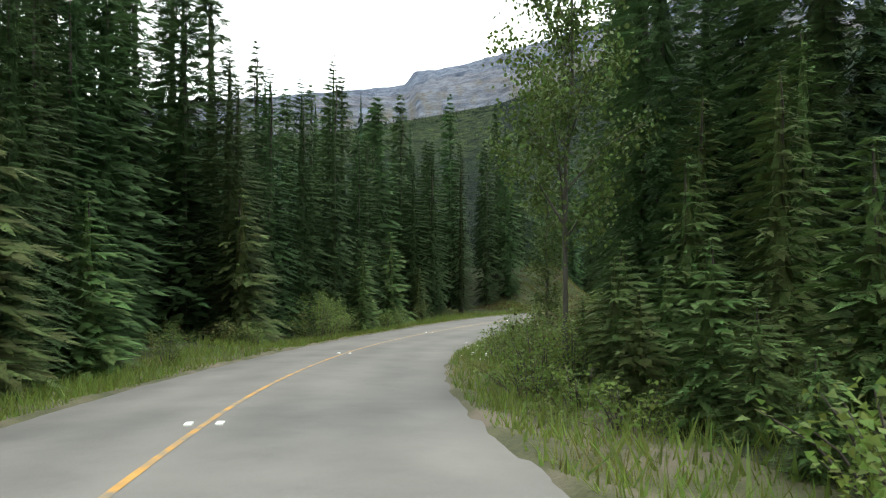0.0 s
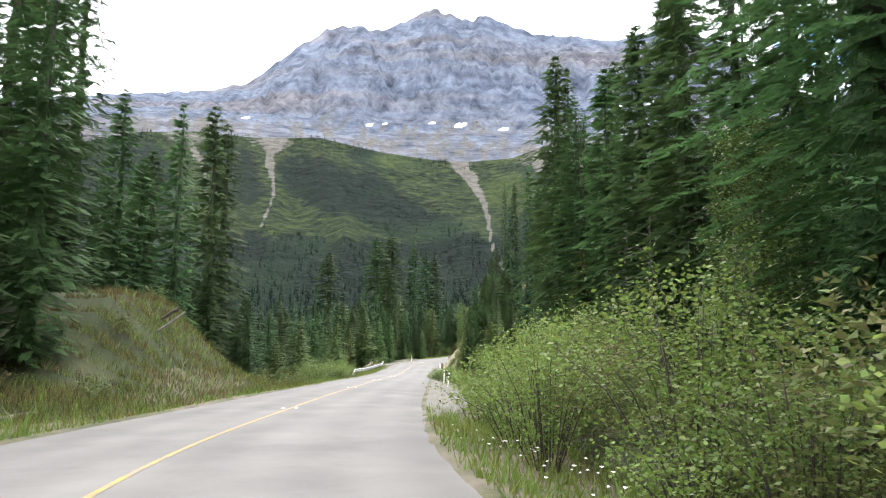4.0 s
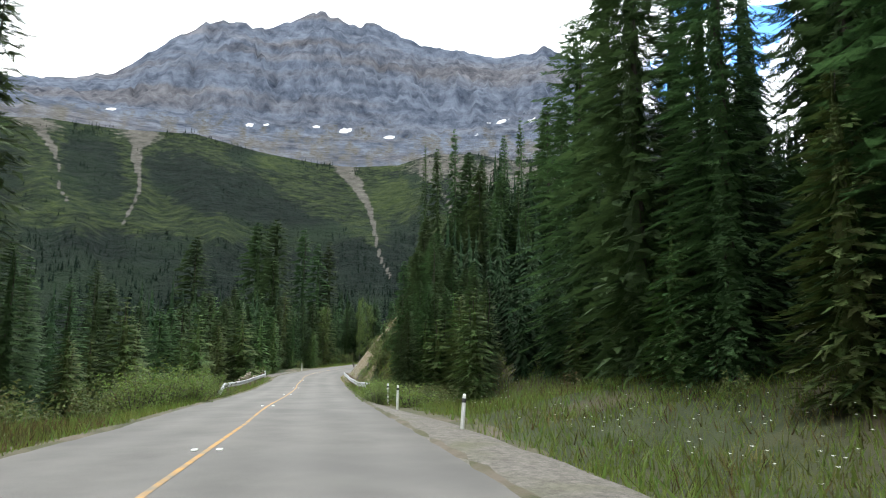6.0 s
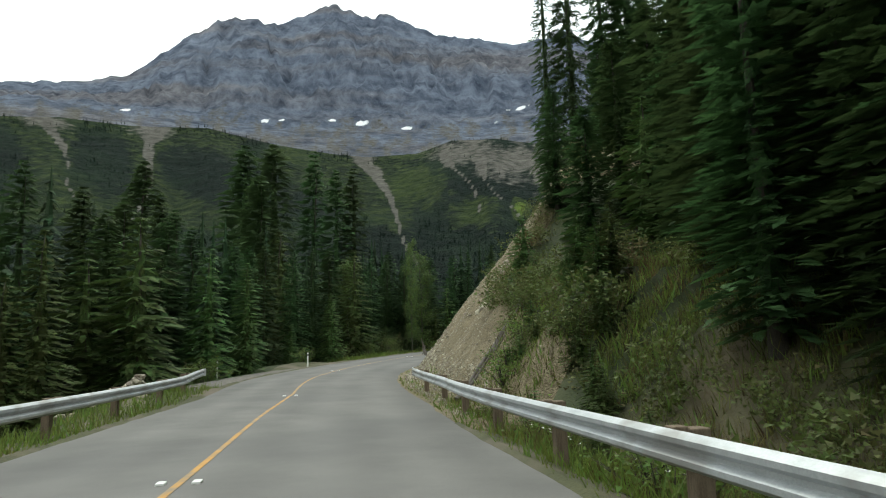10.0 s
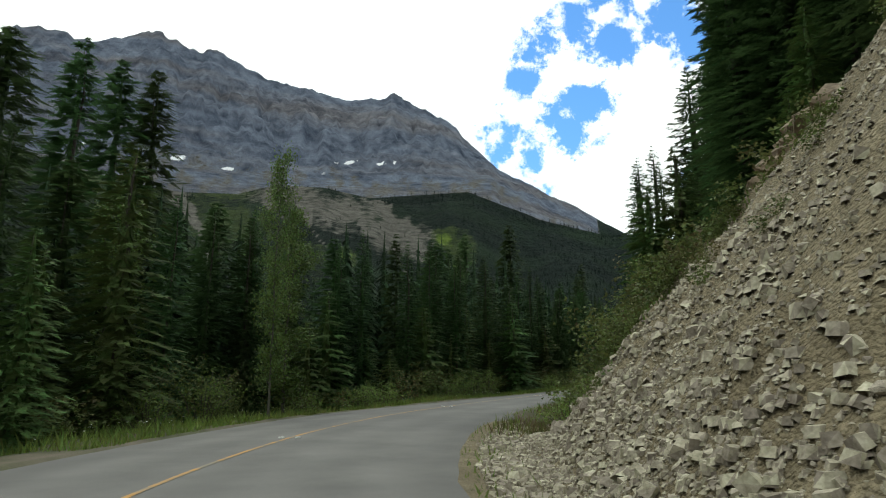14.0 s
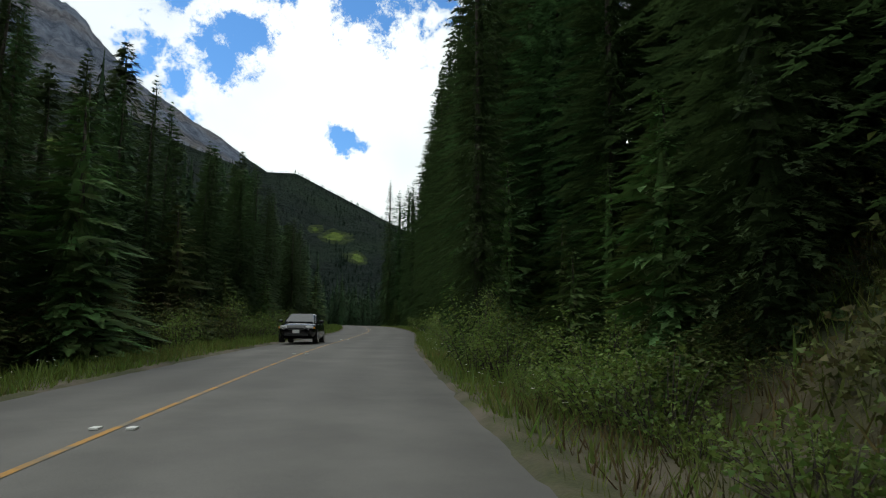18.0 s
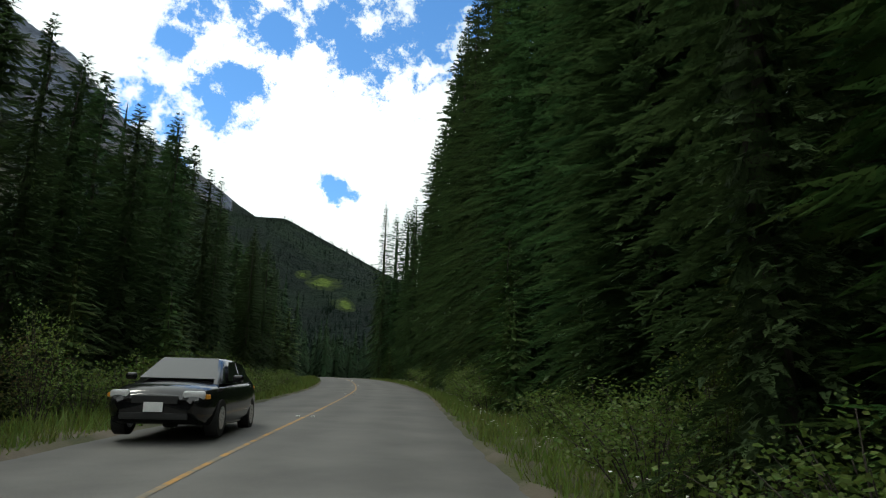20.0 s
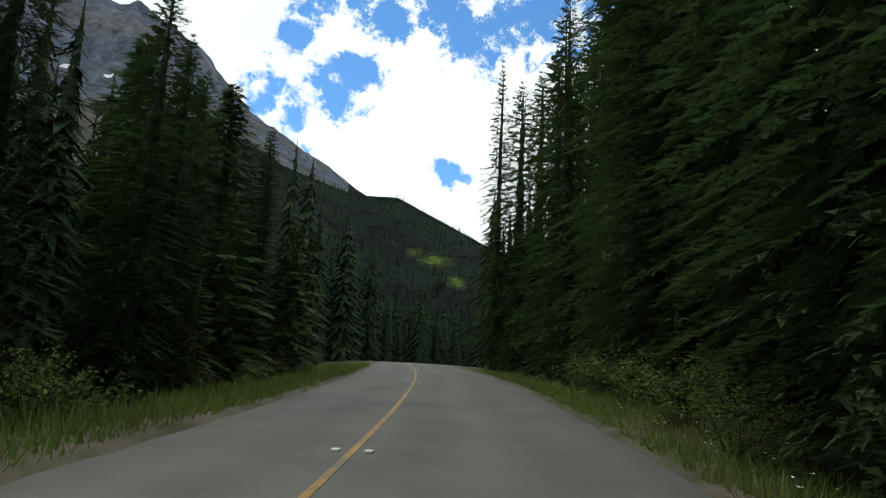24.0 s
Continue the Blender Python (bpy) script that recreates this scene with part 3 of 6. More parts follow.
        L(a, mx.inputs["A"])
        L(b, mx.inputs["B"])
        return mx.outputs["Result"]

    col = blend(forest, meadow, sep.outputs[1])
    lush = tones(fine.outputs["Fac"], 0.35, 0.65, (0.05, 0.085, 0.016), (0.13, 0.18, 0.035))
    more = N("ShaderNodeMath")
    more.operation = "SUBTRACT"
    more.inputs[1].default_value = 1.0
    L(sep.outputs[1], more.inputs[0])
    col = blend(col, lush, more.outputs[0])
    col = blend(col, scree, sep.outputs[0])
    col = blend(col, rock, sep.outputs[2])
    snow = N("ShaderNodeRGB")
    snow.outputs[0].default_value = (0.85, 0.87, 0.9, 1)
    col = blend(col, snow.outputs[0], at.outputs["Alpha"], 0.15)
    L(col, bsdf.inputs["Base Color"])
    bp = N("ShaderNodeBump")
    bp.inputs["Strength"].default_value, bp.inputs["Distance"].default_value = 1.0, 30.0
    L(relief.outputs[0], bp.inputs["Height"])
    L(bp.outputs[0], bsdf.inputs["Normal"])
    return m


# chutes on the wooded slope: (degrees, elevation at the head, degrees and elevation at the foot, half width in degrees)
CHUTES = ((20.8, 17.8, 18.2, 11.9, 0.2), (13.0, 17.6, 14.0, 10.7, 0.2), (-4.2, 16.6, -9.0, 7.0, 0.24), (-11.7, 16.5, -14.8, 11.3, 0.17), (-14.0, 15.9, -17.6, 10.7, 0.15),
          (-18.5, 15.9, -23.5, 9.5, 0.16), (-20.5, 16.5, -26.5, 10.5, 0.2), (-23.0, 15.0, -27.0, 11.0, 0.14))
MEADOWS = ((-8.5, 14.0, 3.2, 2.4), (-14.0, 11.5, 3.0, 1.6), (-27.5, 12.6, 1.4, 2.0), (-53.2, 4.8, 1.5, 0.7), (2.5, 16.5, 2.5, 0.8), (-8, 17, 4, 1.0))
LUSH = ((-26.3, 13.5, 1.1, 0.9), (-27.0, 10.6, 0.5, 1.3), (-17.7, 11.6, 0.7, 0.9), (-46.2, 8.5, 1.1, 0.55), (-47.4, 6.8, 0.8, 0.5), (-44.9, 9.1, 0.6, 0.4), (-53.2, 4.8, 1.3, 0.5))
SCREES = ((-13.0, 16.8, 4.0, 1.4), (-17.5, 15.6, 4.5, 1.9), (-21.5, 14.0, 3.0, 2.2), (20.5, 17.3, 2.2, 0.7), (13.5, 17.6, 2.0, 0.7), (-4.0, 16.6, 1.2, 0.7), (-24, 13, 1.5, 2.0))
SNOW = ((4.4, 19.2, 0.38, 0.12), (3.0, 19.3, 0.30, 0.12), (-1.4, 19.5, 0.52, 0.10), (-4.0, 19.3, 0.68, 0.16), (-8.1, 18.9, 0.60, 0.16), (-17.2, 20.1, 0.34, 0.20), (-18.4, 20.2, 0.60, 0.14), (-21.2, 20.2, 0.38, 0.12),
        (-22.4, 20.3, 0.30, 0.12), (-16.2, 19.2, 0.38, 0.10), (15.5, 19.0, 0.45, 0.10))


# dense woods on the slope: degrees, elevation, half widths
WOODS = ((8.6, 14.3, 3.4, 1.7), (5.0, 13.6, 3.2, 1.7), (1.8, 11.8, 3.0, 1.5), (-2.6, 10.7, 2.2, 1.1), (-5.0, 9.5, 1.6, 0.9), (16.7, 14.9, 1.9, 2.0), (24.6, 14.4, 2.6, 2.2), (30.0, 13.0, 3.0, 2.5), (4.0, 16.6, 1.8, 0.7))


def in_woods(az, el):
    """From 0 in the open to 1 in dense woods; all is wooded low on the slope and far to the right."""
    w = np.zeros_like(az)
    for c, e, u, v in WOODS:
        w = np.maximum(w, np.clip(1.6 - np.hypot((az - c) / u, (el - e - 0.22 * (az - c)) / v) * 1.1, 0, 1))
    return np.maximum(w, np.maximum(np.clip((10.2 - el) / 1.5, 0, 1), np.clip((-az - 8) / 2, 0, 1)))


def far_land():
    az = np.concatenate([np.arange(-180, -75, 3.0), np.arange(-75, 66, 0.28), np.arange(66, 180.1, 3.0)])
    rr = np.concatenate([np.geomspace(90, 300, 10)[:-1], np.linspace(300, 1250, 62), np.linspace(1265, 2100, 24)[:-1], np.linspace(2100, 2800, 62), np.linspace(2850, 4600, 8)])
    A, R = np.meshgrid(az, rr, indexing="ij")
    a, r = A.ravel(), R.ravel()
    h = far_height(a, r)
    x, y = CENTRE[0] - np.sin(np.radians(a)) * r, CENTRE[1] + np.cos(np.radians(a)) * r
    h = np.where(r < 300, -9.0, np.maximum(h, -9.0))
    el = np.degrees(np.arctan2(h, r))
    jag = soft_noise(a, el, 1.6, 31) * 1.2 + soft_noise(a, el, 4.0, 33) * 0.6
    blob = lambda c, e, w, v: np.clip(1.35 - np.hypot((a - c) / w, (el - e) / v) + jag * 0.5, 0, 1)
    slope = r <= 1252
    green, brown, rock, snow = np.zeros_like(a), np.zeros_like(a), np.zeros_like(a), np.zeros_like(a)
    green = 0.5 * (1 - in_woods(a + jag * 0.8, el + jag * 0.5)) * slope
    for c, e, w, v in MEADOWS:
        green = np.maximum(green, blob(c, e, w, v) * slope * 0.8)
    for c, e, w, v in LUSH:
        green = np.maximum(green, blob(c, e, w, v) * slope * 1.9)
    for c, e, w, v in SCREES:
        brown = np.maximum(brown, blob(c, e, w, v) * slope * 0.72)
    for a0, e0, a1, e1, w in CHUTES:
        u = (e0 - el) / (e0 - e1)
        mid = a0 + (a1 - a0) * u + 0.35 * np.sin(u * 7 + a0)
        hit = np.clip(1.5 + 0.9 * jag - np.abs(a - mid) / (w * (0.55 + 3.6 * np.clip(1 - u, 0, 1) ** 4)), 0, 1) * (u > -0.05) * (u < 1.0)
        brown = np.maximum(brown, hit * slope)
    rock = np.where(r >= 2060, np.clip(0.55 + (r - 2060) / 420 + 0.4 * jag, 0, 1), 0)
    brown = np.where((r > 1330) & (r < 2900), 1.4, brown)
    rock = np.where((r > 1560) & (r < 2080), 0.58 + 0.45 * jag, rock)
    low = ridge(RIDGE, a) < 15.5
    rock, brown = np.where(low & (a < -40), 0, rock), np.where(low & (a < -40) & (r > 1252), 0, brown)
    for c, e, w, v in SNOW:
        snow = np.maximum(snow, np.clip(1.35 - np.hypot((a - c) / w, (el - e + (a - c) * 0.16) / v) + jag * 0.9, 0, 1) * (r > 1650))
    return np.stack([x, y, h], axis=1), len(az), len(rr), np.stack([brown, green, rock, snow], axis=1)


MOUNTAIN = land_cover()
fv, nu, nv, cover = far_land()
xs, ys = np.arange(-110, 251, 1.9), np.arange(-160, 341, 1.9)
gx, gy = (g.ravel() for g in np.meshgrid(xs, ys, indexing="ij"))
nz = land(gx, gy)
rim = np.minimum(np.minimum(gx + 110, 250 - gx), np.minimum(gy + 160, 340 - gy))
nz = nz - np.clip(1 - rim / 12, 0, 1) * 14
ns, nl, _ = locate(gx, gy)
nz = nz - 0.4 * np.clip(1.15 - np.maximum(np.maximum(nl - edge_right(ns), edge_left(ns) - nl), 0) / 2.4, 0, 1)
gf = grid_faces(len(xs), len(ys))
ff = grid_faces(nu, nv) + len(gx)
ground_mesh = bpy.data.meshes.new("ground")
ground_mesh.from_pydata(np.concatenate([np.stack([gx, gy, nz], axis=1), fv]).tolist(), [], np.concatenate([gf, ff[:, ::-1]]).tolist())
ground_mesh.materials.append(GRASS_FLOOR)
ground_mesh.materials.append(MOUNTAIN)
ground_mesh.polygons.foreach_set("material_index", np.concatenate([np.zeros(len(gf), np.int32), np.ones(len(ff), np.int32)]))
ground_mesh.polygons.foreach_set("use_smooth", np.ones(len(gf) + len(ff), bool))
layer = ground_mesh.color_attributes.new("cover", "FLOAT_COLOR", "POINT")
layer.data.foreach_set("color", np.concatenate([np.zeros((len(gx), 4)), cover]).astype(np.float32).ravel())
tagged(new("ground", ground_mesh), "valley floor of grass and forest litter rising to wooded slopes and a grey rock massif, haze tint in their colours", "ground", kind="structure")


def strip(name, s0, s1, across, material, label, category, step=1.0, kind="structure"):
    """A band along the road; across(s) gives pairs of offset and height."""
    rows = [[on_road(s, l, z) for l, z in across(s)] for s in np.arange(s0, s1, step)]
    n = len(rows[0])
    v = [p for row in rows for p in row]
    ob = new(name, mesh_of(name, v, grid_faces(len(rows), n), material, True))
    return tagged(ob, label, category, kind=kind)


def road_section(s):
    l, m, r = edge_left(s), middle(s), edge_right(s)
    wl, wr = 0.1 * float(noise.noise((s * 0.7, 0, 1))), 0.1 * float(noise.noise((s * 0.7, 5, 1)))
    return ((l - 0.25 + wl, -0.2), (l + wl, -0.03), ((l + m) / 2, 0.01), (m, 0.03), ((m + r) / 2, 0.01), (r + wr, -0.03), (r + 0.25 + wr, -0.2))


road = strip("road", -38, S_END - 2, road_section, ASPHALT, "weathered grey two-lane asphalt road winding through forest", "road")
road_rows = np.arange(-38, S_END - 2, 1.0)
across = road.data.attributes.new("across", "FLOAT", "POINT")
across.data.foreach_set("value", np.array([l - middle(s) for s in road_rows for l, z in road_section(s)], dtype=np.float32))


def polish_tracks(m):
    """Wheel tracks: slightly darker, smoother bands along both lanes, with an uneven edge."""
    nt = m.node_tree
    N, L = nt.nodes.new, nt.links.new
    bsdf = nt.nodes["Principled BSDF"]
    col = bsdf.inputs["Base Color"].links[0].from_socket
    at = N("ShaderNodeAttribute")
    at.attribute_name = "across"
    co = N("ShaderNodeTexCoord")
    wob = N("ShaderNodeTexNoise")
    wob.inputs["Scale"].default_value, wob.inputs["Detail"].default_value = 0.25, 5
    L(co.outputs["Object"], wob.inputs["Vector"])
    shift = N("ShaderNodeMath")
    shift.operation = "MULTIPLY_ADD"
    shift.inputs[1].default_value = 1.1
    L(wob.outputs["Fac"], shift.inputs[0])
    L(at.outputs["Fac"], shift.inputs[2])
    wave = N("ShaderNodeMath")
    wave.operation = "MULTIPLY"
    wave.inputs[1].default_value = 3.9
    L(shift.outputs[0], wave.inputs[0])
    sine = N("ShaderNodeMath")
    sine.operation = "SINE"
    L(wave.outputs[0], sine.inputs[0])
    mr = N("ShaderNodeMapRange")
    mr.inputs["From Min"].default_value, mr.inputs["From Max"].default_value = -1, 1
    mr.inputs["To Min"].default_value, mr.inputs["To Max"].default_value = 0.92, 1.05
    L(sine.outputs[0], mr.inputs["Value"])
    hs = N("ShaderNodeHueSaturation")
    L(mr.outputs[0], hs.inputs["Value"])
    L(col, hs.inputs["Color"])
    L(hs.outputs[0], bsdf.inputs["Base Color"])


polish_tracks(ASPHALT)
strip("centre_line", -38, S_END - 2, lambda s: ((middle(s) - 0.045, 0.036), (middle(s) + 0.045, 0.036)), LINE, "worn solid yellow centre line painted on the asphalt", "road marking")


def verge(name, runs, side, label):
    """The soil strip that meets the asphalt's edge, following the land."""
    verts, faces = [], []
    dd = (-0.22, 0.1, 0.45, 0.9, 1.5, 2.3, 3.2)
    for s0, s1 in runs:
        ss = np.arange(s0, s1, 0.7)
        pts = [on_road(s, edge_right(s) + d if side > 0 else edge_left(s) - d) for s in ss for d in dd]
        z = land([p.x for p in pts], [p.y for p in pts])
        for i, p in enumerate(pts):
            k = i % len(dd)
            z[i] = p.z - 0.1 if k == 0 else z[i] + (0.035 if k < 6 else -0.2) + 0.05 * float(noise.noise((p.x * 1.4, p.y * 1.4, 2)))
        faces.append(grid_faces(len(ss), len(dd)) + len(verts))
        verts += [(p.x, p.y, h) for p, h in zip(pts, z)]
    ob = new(name, mesh_of(name, verts, np.concatenate(faces), VERGE_SOIL, True))
    return tagged(ob, label, "verge", kind="structure")


verge("verge_left", ((-38, S_END - 3),), -1, "strip of soil and grit along the asphalt's outer edge")
verge("verge_right", ((-38, 135.5), (184.5, S_END - 3)), 1, "strip of soil and grit between asphalt and forest")


# ---------------------------------------------------------------- plants: how each kind is built
def spruce_crown(rng, height, radius, levels, per, sprays, low=0.05, ragged=0.22, spray=0.34, slim=0.27, taper=3.0):
    """Whorls of drooping boughs, each carrying many short sprays, round a closed dark core."""
    tris = []
    up = np.array((0, 0, 1.0))
    for k in range(levels):
        f = low + (1 - low) * (k + rng.random() * 0.5) / levels
        z = f * height
        reach = radius * (1.05 * (1 - math.exp(-(1 - f) * height / (taper * radius))) + 0.03) * (1 - 0.3 * max(0, 0.2 - f) / 0.2)
        count = max(6, int(per * (0.55 + 0.45 * (1 - f))))
        turn = rng.random() * 6.28
        level_size = rng.uniform(0.72, 1.16)
        for j in range(count):
            if rng.random() < 0.07:
                continue
            az = turn + 6.283 * (j + rng.random() * 0.6) / count
            size = reach * level_size * (1 - ragged + 2 * ragged * rng.random())
            out = np.array((math.cos(az), math.sin(az), 0))
            side = np.array((-math.sin(az), math.cos(az), 0))
            droop = 0.12 + 0.45 * (1 - f) + 0.2 * rng.random()
            lift = 0.6 * f * f
            n = max(6, int(sprays * (0.3 + 0.7 * reach / radius)))
            for i in range(n):
                u = (0.3 if f < 0.8 else 0.12) + (0.68 if f < 0.8 else 0.86) * (i + rng.random()) / n
                p = np.array((0, 0, z)) + out * size * u + up * size * (lift * u - droop * u * u * (1 - 0.35 * u))
                swing = rng.uniform(-1.1, 1.1) * (1.1 - 0.6 * u)
                d = out * math.cos(swing) + side * math.sin(swing)
                e = -out * math.sin(swing) + side * math.cos(swing)
                ln = spray * rng.uniform(0.7, 1.4) * min(1, 0.35 + size)
                w = ln * slim * rng.uniform(0.75, 1.25)
                p = p + side * rng.uniform(-0.24, 0.24) * size * (1.15 - u)
                dip = rng.uniform(0.05, 0.6)
                tip = p + d * ln - up * ln * dip
                tris.append((p - e * w - up * w * 0.5, p + e * w - up * w * 0.2 + d * ln * 0.15, tip))
    # the closed, shaded inside of the crown
    for k in range(levels):
        f = low + (0.95 - low) * k / levels
        z, w = f * height, 0.3 * radius * (1 - f) ** 0.85
        for j in range(6):
            az = 6.283 * (j + rng.random()) / 6
            o = np.array((math.cos(az), math.sin(az), 0)) * w
            o2 = np.array((math.cos(az + 1.2), math.sin(az + 1.2), 0)) * w
            tris.append((np.array((0, 0, z + height * 1.6 / levels)), o * (0.8 + 0.4 * rng.random()) + up * (z - 0.25), o2 * (0.7 + 0.4 * rng.random()) + up * (z - 0.5 * rng.random())))
    return tris


def trunk_mesh(rng, height, radius, material, lean=0.01, sides=8):
    pts, rad = [], []
    for k in range(9):
        f = k / 8
        pts.append((lean * height * f * f * rng.uniform(0.5, 1.5), lean * height * f * rng.uniform(-1, 1), height * f - (0.3 if k == 0 else 0)))
        rad.append(radius * (1.35 - 0.35 * min(f * 8, 1)) * (1 - f) ** 0.8 + 0.008)
    v, f = tube(pts, rad, sides)
    return mesh_of("trunk", v, f, material, True)


def make_spruce(seed, height, radius, levels, per, sprays, low, label, group, needles=None, name="spruce_tree", spray=0.34, slim=0.27, taper=3.0):
    rng = random.Random(seed)
    root = new(name)
    part("trunk", trunk_mesh(rng, height * 0.95, 0.0095 * height + 0.04, BARK), root)
    part("crown", triangles("crown", spruce_crown(rng, height, radius, levels, per, sprays, low, 0.22, spray, slim, taper), needles or NEEDLES), root)
    return tagged(root, label, "tree", group=group)


def leaf_tris(rng, centre, size, full=False):
    a = Vector((rng.uniform(-1, 1), rng.uniform(-1, 1), rng.uniform(-0.4, 0.4))).normalized() * size
    b = Vector((rng.uniform(-1, 1), rng.uniform(-1, 1), rng.uniform(-1, 1))).normalized()
    b = (b - a * (b.dot(a) / a.length_squared)).normalized() * size * 0.42
    c = Vector(centre)
    tip, left, right = c + a, c + a * 0.45 + b, c + a * 0.45 - b
    if full:
        return [(c - a * 0.1, right, tip), (c - a * 0.1, tip, left)]
    return [(c + a * 0.1 - b, c + a * 0.3 + b, tip)]


def make_broadleaf(seed, height, radius, leaves, leaf, label, group, low=0.25, name="aspen_tree", clump=0.34, tone=None):
    """Stem, limbs, and leaves gathered in clumps along the limbs."""
    rng = random.Random(seed)
    root = new(name)
    part("trunk", trunk_mesh(rng, height, 0.005 * height + 0.015, PALE_BARK, 0.05), root)
    tris, limb_v, limb_f = [], [], []
    ends = []
    for k in range(26):
        f = low + (0.97 - low) * k / 26
        az = k * 2.4 + rng.random()
        size = radius * (0.35 + 0.65 * math.sin(math.pi * min(1, (f - low) / (1 - low) * 0.75 + 0.22))) * rng.uniform(0.5, 1.1)
        a = Vector((0, 0, f * height))
        b = a + Vector((math.cos(az), math.sin(az), rng.uniform(0.3, 0.9))) * size
        v, fc = tube([a, a.lerp(b, 0.5) + Vector((0, 0, 0.1 * size)), b], [0.02 + 0.003 * height * (1 - f), 0.014, 0.006], 5)
        limb_f += [tuple(i + len(limb_v) for i in q) for q in fc]
        limb_v += v
        for i in range(4):
            ends.append((a.lerp(b, 0.35 + 0.22 * i), clump * (0.6 + 0.5 * rng.random())))
    part("branchwork", mesh_of("branchwork", limb_v, limb_f, PALE_BARK, True), root)
    for k in range(leaves):
        c, r = ends[rng.randrange(len(ends))]
        tris += leaf_tris(rng, c + Vector((rng.gauss(0, r), rng.gauss(0, r), rng.gauss(0, r * 0.8))), leaf * rng.uniform(0.7, 1.3), True)
    part("crown", triangles("crown", [[tuple(p) for p in t] for t in tris], tone or LEAVES), root)
    return tagged(root, label, "tree", group=group)


def make_shrub(seed, height, radius, leaves, leaf, label, group, name="willow_shrub", tone=None, full=False):
    rng = random.Random(seed)
    root = new(name)
    sv, sf, ends = [], [], []
    for k in range(21):
        az, out = rng.random() * 6.28, radius * rng.uniform(0.15, 1.0)
        top = Vector((math.cos(az) * out, math.sin(az) * out, height * rng.uniform(0.55, 1.0) * (1 - 0.35 * (out / radius) ** 2)))
        base = Vector((math.cos(az) * 0.12, math.sin(az) * 0.12, -0.15))
        mid = base.lerp(top, 0.55) + Vector((0, 0, 0.12 * height))
        v, f = tube([base, mid, top], [0.014, 0.009, 0.003], 4)
        sf += [tuple(i + len(sv) for i in q) for q in f]
        sv += v
        for u in (0.3, 0.45, 0.6, 0.75, 0.9, 1.0):
            ends.append(base.lerp(mid, u * 1.8) if u < 0.55 else mid.lerp(top, (u - 0.5) * 2))
    part("stem_clump", mesh_of("stem_clump", sv, sf, BARK, True), root)
    tris = []
    for k in range(leaves):
        c = ends[rng.randrange(len(ends))]
        g = 0.05 * height + 0.03
        p = c + Vector([max(-1.9, min(1.9, rng.gauss(0, 1))) * q for q in (g, g, g * 0.8)])
        p.z = max(p.z, 0.03)
        tris += leaf_tris(rng, p, leaf * rng.uniform(0.55, 1.5), full)
    part("foliage", triangles("foliage", [[tuple(p) for p in t] for t in tris], tone or SHRUB), root)
    return tagged(root, label, "shrub", group=group)


# ---------------------------------------------------------------- plants: the models, each used many times
SPRUCE_LABEL = "tall dark green spruce with drooping boughs at the roadside"
SHAPES = ((20, 2.4, 0.03, 2.9), (21, 2.1, 0.05, 3.6), (19, 2.8, 0.02, 2.5), (22, 1.9, 0.04, 4.2), (17, 2.4, 0.02, 2.7))
SPRUCES = [make_spruce(11 + i, h, r, 48, 9, 11, lo, SPRUCE_LABEL, "roadside spruces", spray=0.64, slim=0.32, taper=tp) for i, (h, r, lo, tp) in enumerate(SHAPES)]
NEAR_SPRUCES = [make_spruce(21 + i, h, r, 62, 11, 42, lo, SPRUCE_LABEL, "roadside spruces", spray=0.25, slim=0.24, taper=tp) for i, (h, r, lo, tp) in enumerate(SHAPES[:4])]
YOUNG = [make_spruce(31 + i, h, r, lv, 10, 16, 0.02, "young bright green spruce at the forest edge", "young spruces", NEEDLES_YOUNG, "young_spruce_tree", 0.32, 0.24)
         for i, (h, r, lv) in enumerate(((6.0, 1.5, 28), (8.0, 1.7, 32), (4.2, 1.25, 22)))]
ASPENS = [make_broadleaf(51, 11, 2.5, 13000, 0.105, "slender aspen with light green leaves and a thin grey-brown trunk", "aspens"),
          make_broadleaf(52, 12, 1.5, 7500, 0.12, "slender aspen with light green leaves and a thin grey-brown trunk", "aspens", 0.12)]
SHRUBS = [make_shrub(71 + i, h, r, n, 0.068, "leafy green willow shrub on the verge", "verge shrubs")
          for i, (h, r, n) in enumerate(((2.3, 1.4, 1500), (1.5, 1.1, 1100), (3.0, 1.6, 1900), (1.0, 0.8, 650)))]
CLOSE_SHRUBS = [make_shrub(91 + i, h, r, n, 0.05, "leafy green willow shrub on the verge", "verge shrubs", full=True) for i, (h, r, n) in enumerate(((2.3, 1.4, 2600), (1.6, 1.2, 1900), (2.9, 1.5, 3200)))]
USED = set()
PLACED = []


def plant(model, x, y, height=None, turn=0.0, spread=1.0, sink=0.05, z=None):
    """Stand a model, or a copy of it, on the land; height rescales it."""
    size = max(v[2] for v in model.children[-1].bound_box)
    k = height / size if height else 1.0
    z = (float(land(x, y)[0]) if z is None else z) - sink
    m = pose(x, y, z, 0, 0, turn)
    ob = model
    if model in USED:
        ob = copy_thing(model, m)
    else:
        USED.add(model)
        ob.matrix_basis = m
    s, l, _ = (float(v[0]) for v in locate([x], [y]))
    room = max(l - float(edge_right(s)), float(edge_left(s)) - l) - 0.1
    if size > 3.5 and room < 6:
        spread = min(spread, max(room, 1.0) / (k * max(v[0] for c in model.children for v in c.bound_box)))
    ob.scale = (k * spread, k * spread, k)
    PLACED.append((x, y))
    return ob


BRUSH = []


